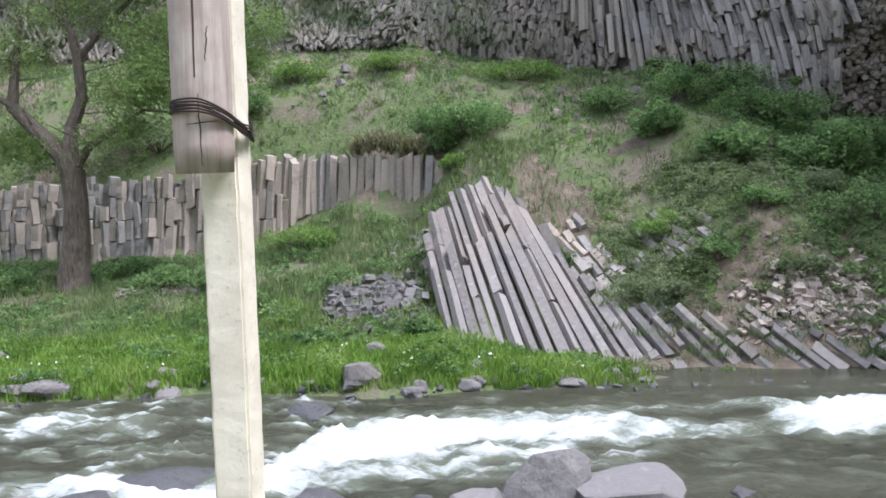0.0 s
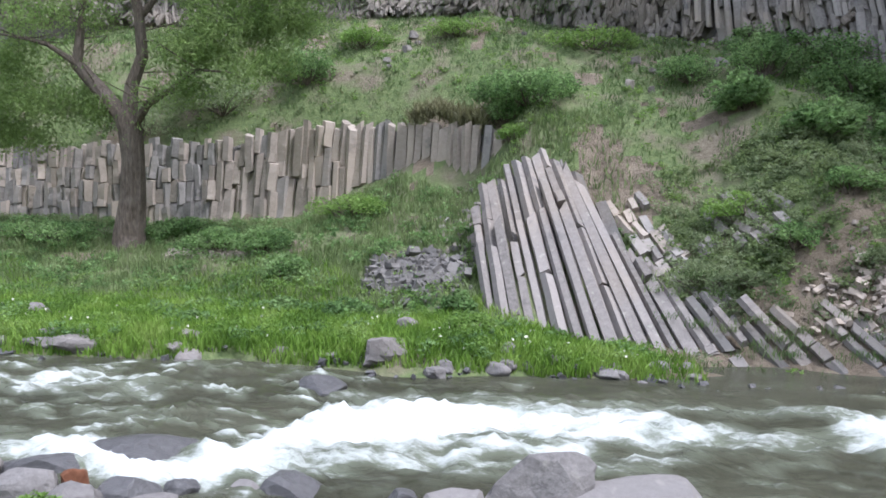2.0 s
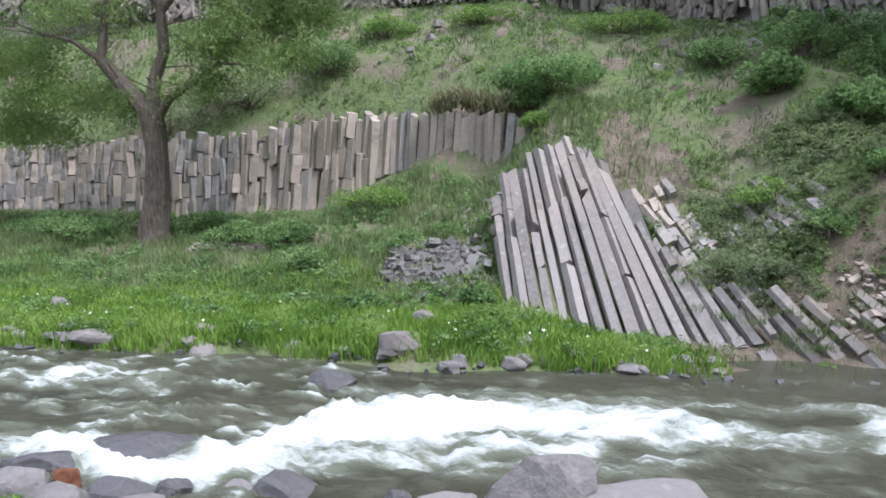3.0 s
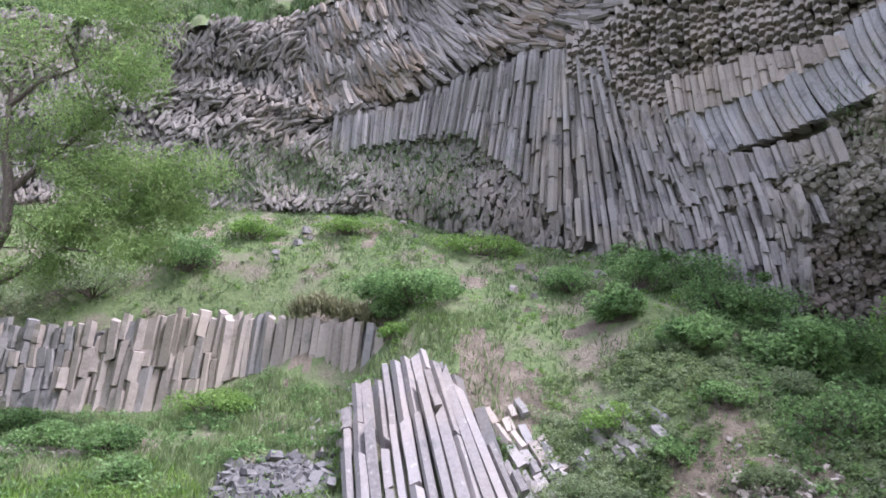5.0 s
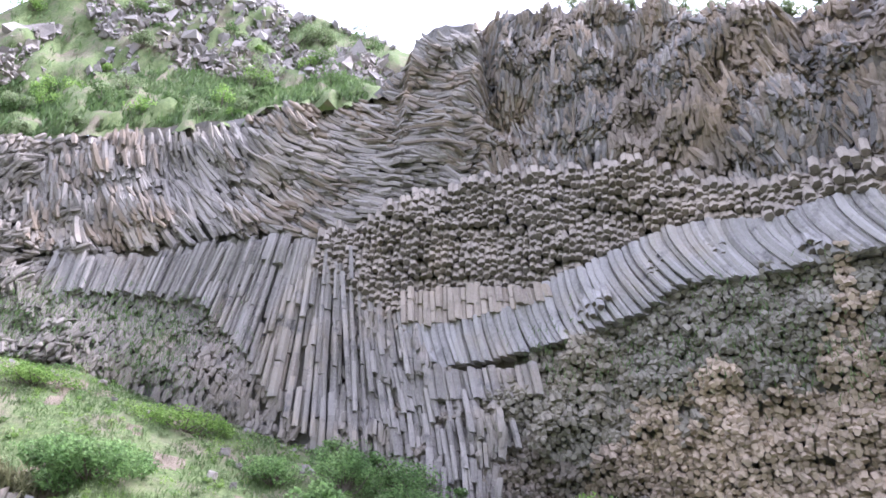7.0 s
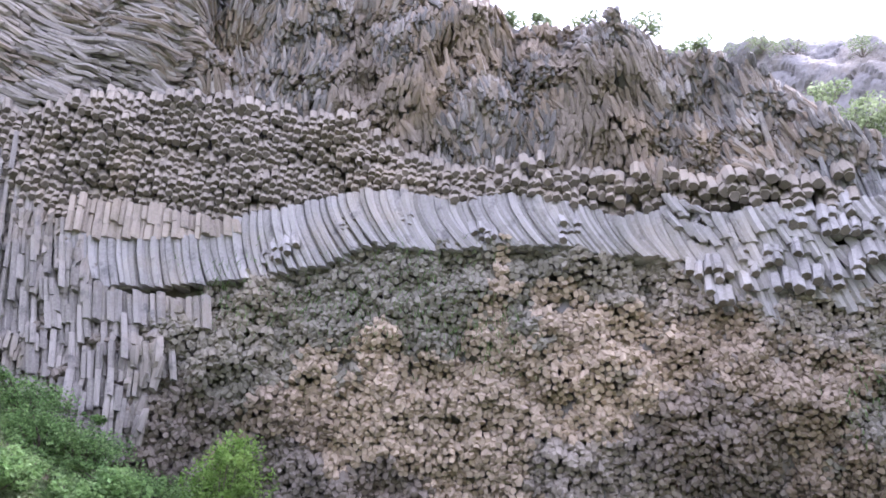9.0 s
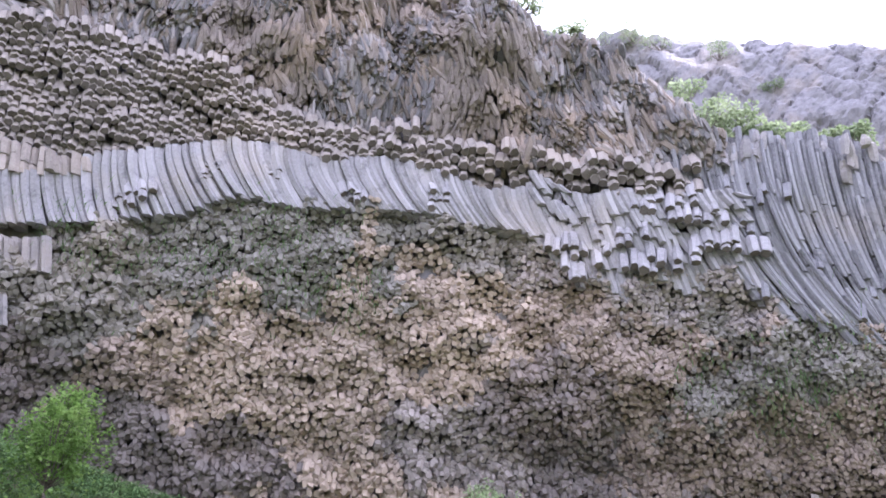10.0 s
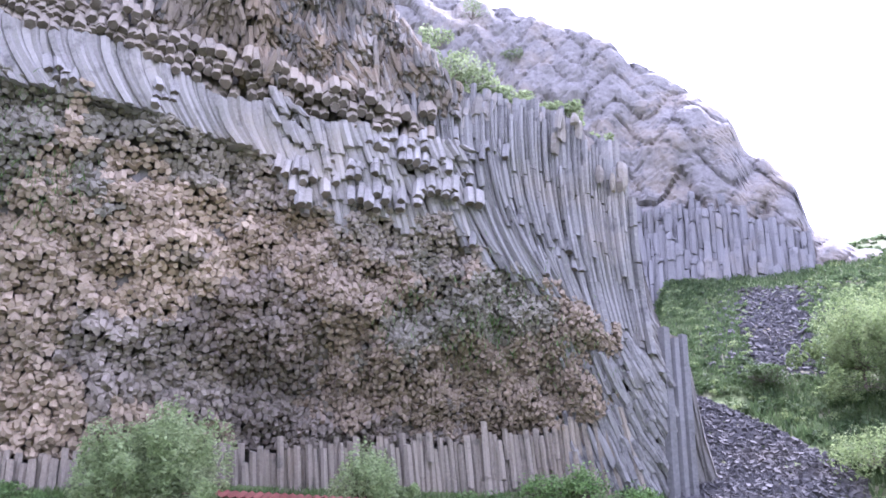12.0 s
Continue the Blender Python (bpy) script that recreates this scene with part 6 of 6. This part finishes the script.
herbs(1500, 10, 22, 14, 27, lambda x, y: (y > bank(x) + 0.5) & (polar(x, y)[1] < rim(polar(x, y)[0]) - 0.3), BUSH, "leafy green weeds at the cliff's foot", 0.35, 0.12, 40, -0.5, 5)
herbs(900, 4.5, 13, 16.9, 23, slope_ok, BUSH_GREY, "grey-green weeds above the water", 0.3, 0.1, 40, -0.3, 15)
herbs(900, 4.5, 13, 17.2, 23, slope_ok, BUSH_SOFT, "soft olive green weeds above the water", 0.3, 0.1, 40, -0.2, 25)
herbs(900, 12, 28, 1, 24, lambda x, y: (y > bank(x) + 0.5) & (polar(x, y)[1] < rim(polar(x, y)[0]) - 0.3), BUSH, "dark green herbs at the cliff's foot", 0.3, 0.11, 36, -0.3)
herbs(900, -16, 4, 15.4, 21, lambda x, y: (y > bank(x) + .3) & off_rock(x, y), BUSH_LIGHT, "light green weeds in bank grass", 0.35, near_patch=-0.05)
herbs(500, -16, 4, 15.4, 21, lambda x, y: (y > bank(x) + .3) & off_rock(x, y), BUSH, "dark green weeds in bank grass", 0.35, 0.11, near_patch=0.05, shift=11)
herbs(900, -20, 0, 20, 28, lambda x, y: off_rock(x, y) & (y < wall_line(x)), BUSH, "dark green herbs below the column wall", 0.35, 0.11, near_patch=-0.1)
# tufts between the columns by the water
tufts = []
for _ in range(60):
    a = rng.uniform(1.6, 9.0)
    s = rng.uniform(float(slab_low(a)) + 0.5, float(slab_top(a)) + 0.6)
    tufts.append(SLAB0 + SLAB_ALONG * a + SLAB_UP * s + SLAB_OUT * 0.08 + rng.normal(0, 0.1, (40, 3)) * (1.6, 1, .3))
tagged(new("grass", blades(np.concatenate(tufts), 0.17, 0.016, GRASS_SLOPE, "grass", 0.7)), "green tufts between broken columns by the water", "grass", kind="stuff")
# pale flowers in the bank's grass
fl = sow(240, -13, 3.5, 15.3, 18.6, lambda x, y: (y > bank(x) + 0.3) & off_rock(x, y) & patchy(x, y, 0.8, 0.05))
fl[:, 2] += 0.28
tagged(new("flowers", leaves(fl, np.full(len(fl), 0.07), FLOWER, "flowers", -0.5, 0.9)), "small white flowers in the bank's grass", "flowers", kind="stuff")

# ---- utility pole: a wooden pole lashed to a concrete stub ----
px, py = -1.037, 3.48
pole_thing = thing("utility_pole", "weathered wooden pole lashed to a concrete stub", "pole", (px, py, 1.5))


def box_bm(w, d, hgt, bevel=0.012, chips=0.0):
    bm = bmesh.new()
    bmesh.ops.create_cube(bm, size=1)
    for v in bm.verts:
        v.co = Vector((v.co.x * w, v.co.y * d, (v.co.z + 0.5) * hgt))
    bmesh.ops.subdivide_edges(bm, edges=[e for e in bm.edges if abs(e.verts[0].co.z - e.verts[1].co.z) > 0.1], cuts=60, use_grid_fill=True)
    bmesh.ops.bevel(bm, geom=[e for e in bm.edges if abs(e.verts[0].co.z - e.verts[1].co.z) > 1e-4], offset=bevel, segments=2, affect="EDGES")
    if chips:
        for v in bm.verts:
            n = noise.fractal(Vector((v.co.x * 9, v.co.y * 9, v.co.z * 11)), 1, 2, 3)
            v.co.x += n * chips
            v.co.y += n * chips * 0.6
    return bm


def finish(bm, name, material, parent, label="", smooth=True, m=None):
    me = bpy.data.meshes.new(name)
    if m is not None:
        bmesh.ops.transform(bm, matrix=m, verts=bm.verts)
    bm.to_mesh(me)
    bm.free()
    me.materials.append(material)
    for p in me.polygons:
        p.use_smooth = smooth
    return piece(name, me, parent, label)


stub_turn = pose(px, py - 0.02, 1.2, 0, 0, -3)
finish(box_bm(0.18, 0.21, 4.1, 0.012, 0.004), "concrete_stub", CONCRETE, pole_thing, "pale chipped concrete stub", False, stub_turn)
bm = bmesh.new()
rings = 40
segs = 28
verts = []
for i in range(rings):
    z = i / (rings - 1) * 4.6
    ring = []
    for j in range(segs):
        a = j * 2 * math.pi / segs
        r = 0.130 * (1 - 0.015 * z) * (1 + 0.035 * noise.noise(Vector((math.cos(a) * 2, math.sin(a) * 2, z * 0.8))))
        if i == 0:
            r *= 0.96
        ring.append(bm.verts.new((r * math.cos(a), r * math.sin(a), z + (0.01 * math.sin(a) if i == 0 else 0))))
    verts.append(ring)
for i in range(rings - 1):
    for j in range(segs):
        bm.faces.new((verts[i][j], verts[i][(j + 1) % segs], verts[i + 1][(j + 1) % segs], verts[i + 1][j]))
bm.faces.new(verts[0][::-1])
bm.faces.new(verts[-1])
finish(bm, "wooden_pole", POLE_WOOD, pole_thing, "grey weathered split log", True, pose(px - 0.018, py - 0.276, 3.865, 0, 0, 0))

# drying splits: a long one above the lashing, shorter ones below it
for turn_from, turn_to, z_from, z_to, thick in ((276, 281, .40, 2.2, .0065), (281, 279, 2.2, 4.4, .005), (283, 280, .02, .33, .0035), (258, 312, .20, .215, .003), (296, 303, .47, .62, .003)):
    h = Heap()
    steps_up = 14
    line = []
    for k in range(steps_up + 1):
        q = k / steps_up
        a, z = radians(turn_from + (turn_to - turn_from) * q + rng.normal(0, .7)), z_from + (z_to - z_from) * q
        r = 0.130 * (1 - 0.015 * z) * (1 + 0.035 * noise.noise(Vector((math.cos(a) * 2, math.sin(a) * 2, z * 0.8))))
        line.append((px - 0.018 + r * math.cos(a), py - 0.276 + r * math.sin(a), 3.865 + z))
    tube(h, line, [thick * (0.35 + 0.65 * math.sin(math.pi * min(max(k / steps_up, .08), .92))) for k in range(steps_up + 1)], 5)
    piece("split", h.mesh("split", CRACK), pole_thing, "dark drying split in the log")


def wire_loop(dz, wob):
    c = bpy.data.curves.new("binding_wire", "CURVE")
    c.dimensions, c.bevel_depth, c.bevel_resolution = "3D", 0.0045, 2
    s = c.splines.new("POLY")
    pts = []
    for k in range(49):
        t = k / 48 * 2 * math.pi
        x, y = 0.205 * math.cos(t), 0.265 * math.sin(t)
        e = 3.2
        n = (abs(math.cos(t)) ** e + abs(math.sin(t)) ** e) ** (-1 / e)
        pts.append((px - 0.012 + 0.142 * n * math.cos(t), py - 0.14 + 0.285 * n * math.sin(t), 4.145 + dz - 0.075 * max(0, math.cos(t)) ** 2 + wob * math.sin(3 * t)))
    s.points.add(len(pts) - 1)
    for p, co in zip(s.points, pts):
        p.co = (*co, 1)
    ob = new("tmp", c)
    bpy.context.view_layer.update()
    me = bpy.data.meshes.new_from_object(ob.evaluated_get(bpy.context.evaluated_depsgraph_get()))
    bpy.data.objects.remove(ob)
    me.name = "binding_wire"
    me.materials.clear()
    me.materials.append(WIRE)
    return piece("binding_wire", me, pole_thing, "dark rusted binding wire")


for i in range(6):
    wire_loop((i - 2.5) * 0.0095, 0.004 * (i % 3 - 1))
h = Heap()
tube(h, [(px + .09, py - .24, 4.12), (px + .11, py - .18, 4.09), (px + .125, py - .08, 4.065), (px + .12, py + .04, 4.04)], [.012, .017, .015, .008], 6)
piece("wire_knot", h.mesh("wire_knot", WIRE), pole_thing, "twisted dark wire end")

# ---- shed with a red tin roof below the cliff ----
sx, sy = pol(74.5, 21.3)
sz = land(sx, sy)
turn = radians(-78)
shed = thing("shed", "small board shed with a faded red tin roof", "shed", (sx, sy, sz))
ROOF = 3.72
M = Matrix.Translation((sx, sy, 0)) @ Matrix.Rotation(turn, 4, "Z")
for i in range(4):
    bm = bmesh.new()
    bmesh.ops.create_cube(bm, size=1)
    w, d, x0, y0 = ((4.0, .1, 0, -1.1), (4.0, .1, 0, 1.1), (.1, 2.1, -1.95, 0), (.1, 2.1, 1.95, 0))[i]
    for v in bm.verts:
        v.co = Vector((v.co.x * w + x0, v.co.y * d + y0, sz - 0.3 + (v.co.z + .5) * (ROOF - sz + 0.1)))
    finish(bm, "wall", BOARD, shed, "", False, M)
bm = bmesh.new()
n = 44
top = [[bm.verts.new((-2.4 + 4.8 * i / n, y0, ROOF + dz + 0.025 * math.cos(i * math.pi))) for i in range(n + 1)] for y0, dz in ((-1.5, -.05), (0, .12), (1.5, -.05))]
for r in range(2):
    for i in range(n):
        bm.faces.new((top[r][i], top[r][i + 1], top[r + 1][i + 1], top[r + 1][i]))
bmesh.ops.solidify(bm, geom=bm.faces[:], thickness=0.03)
finish(bm, "roof", TIN_RED, shed, "faded red ribbed tin roof", False, M)
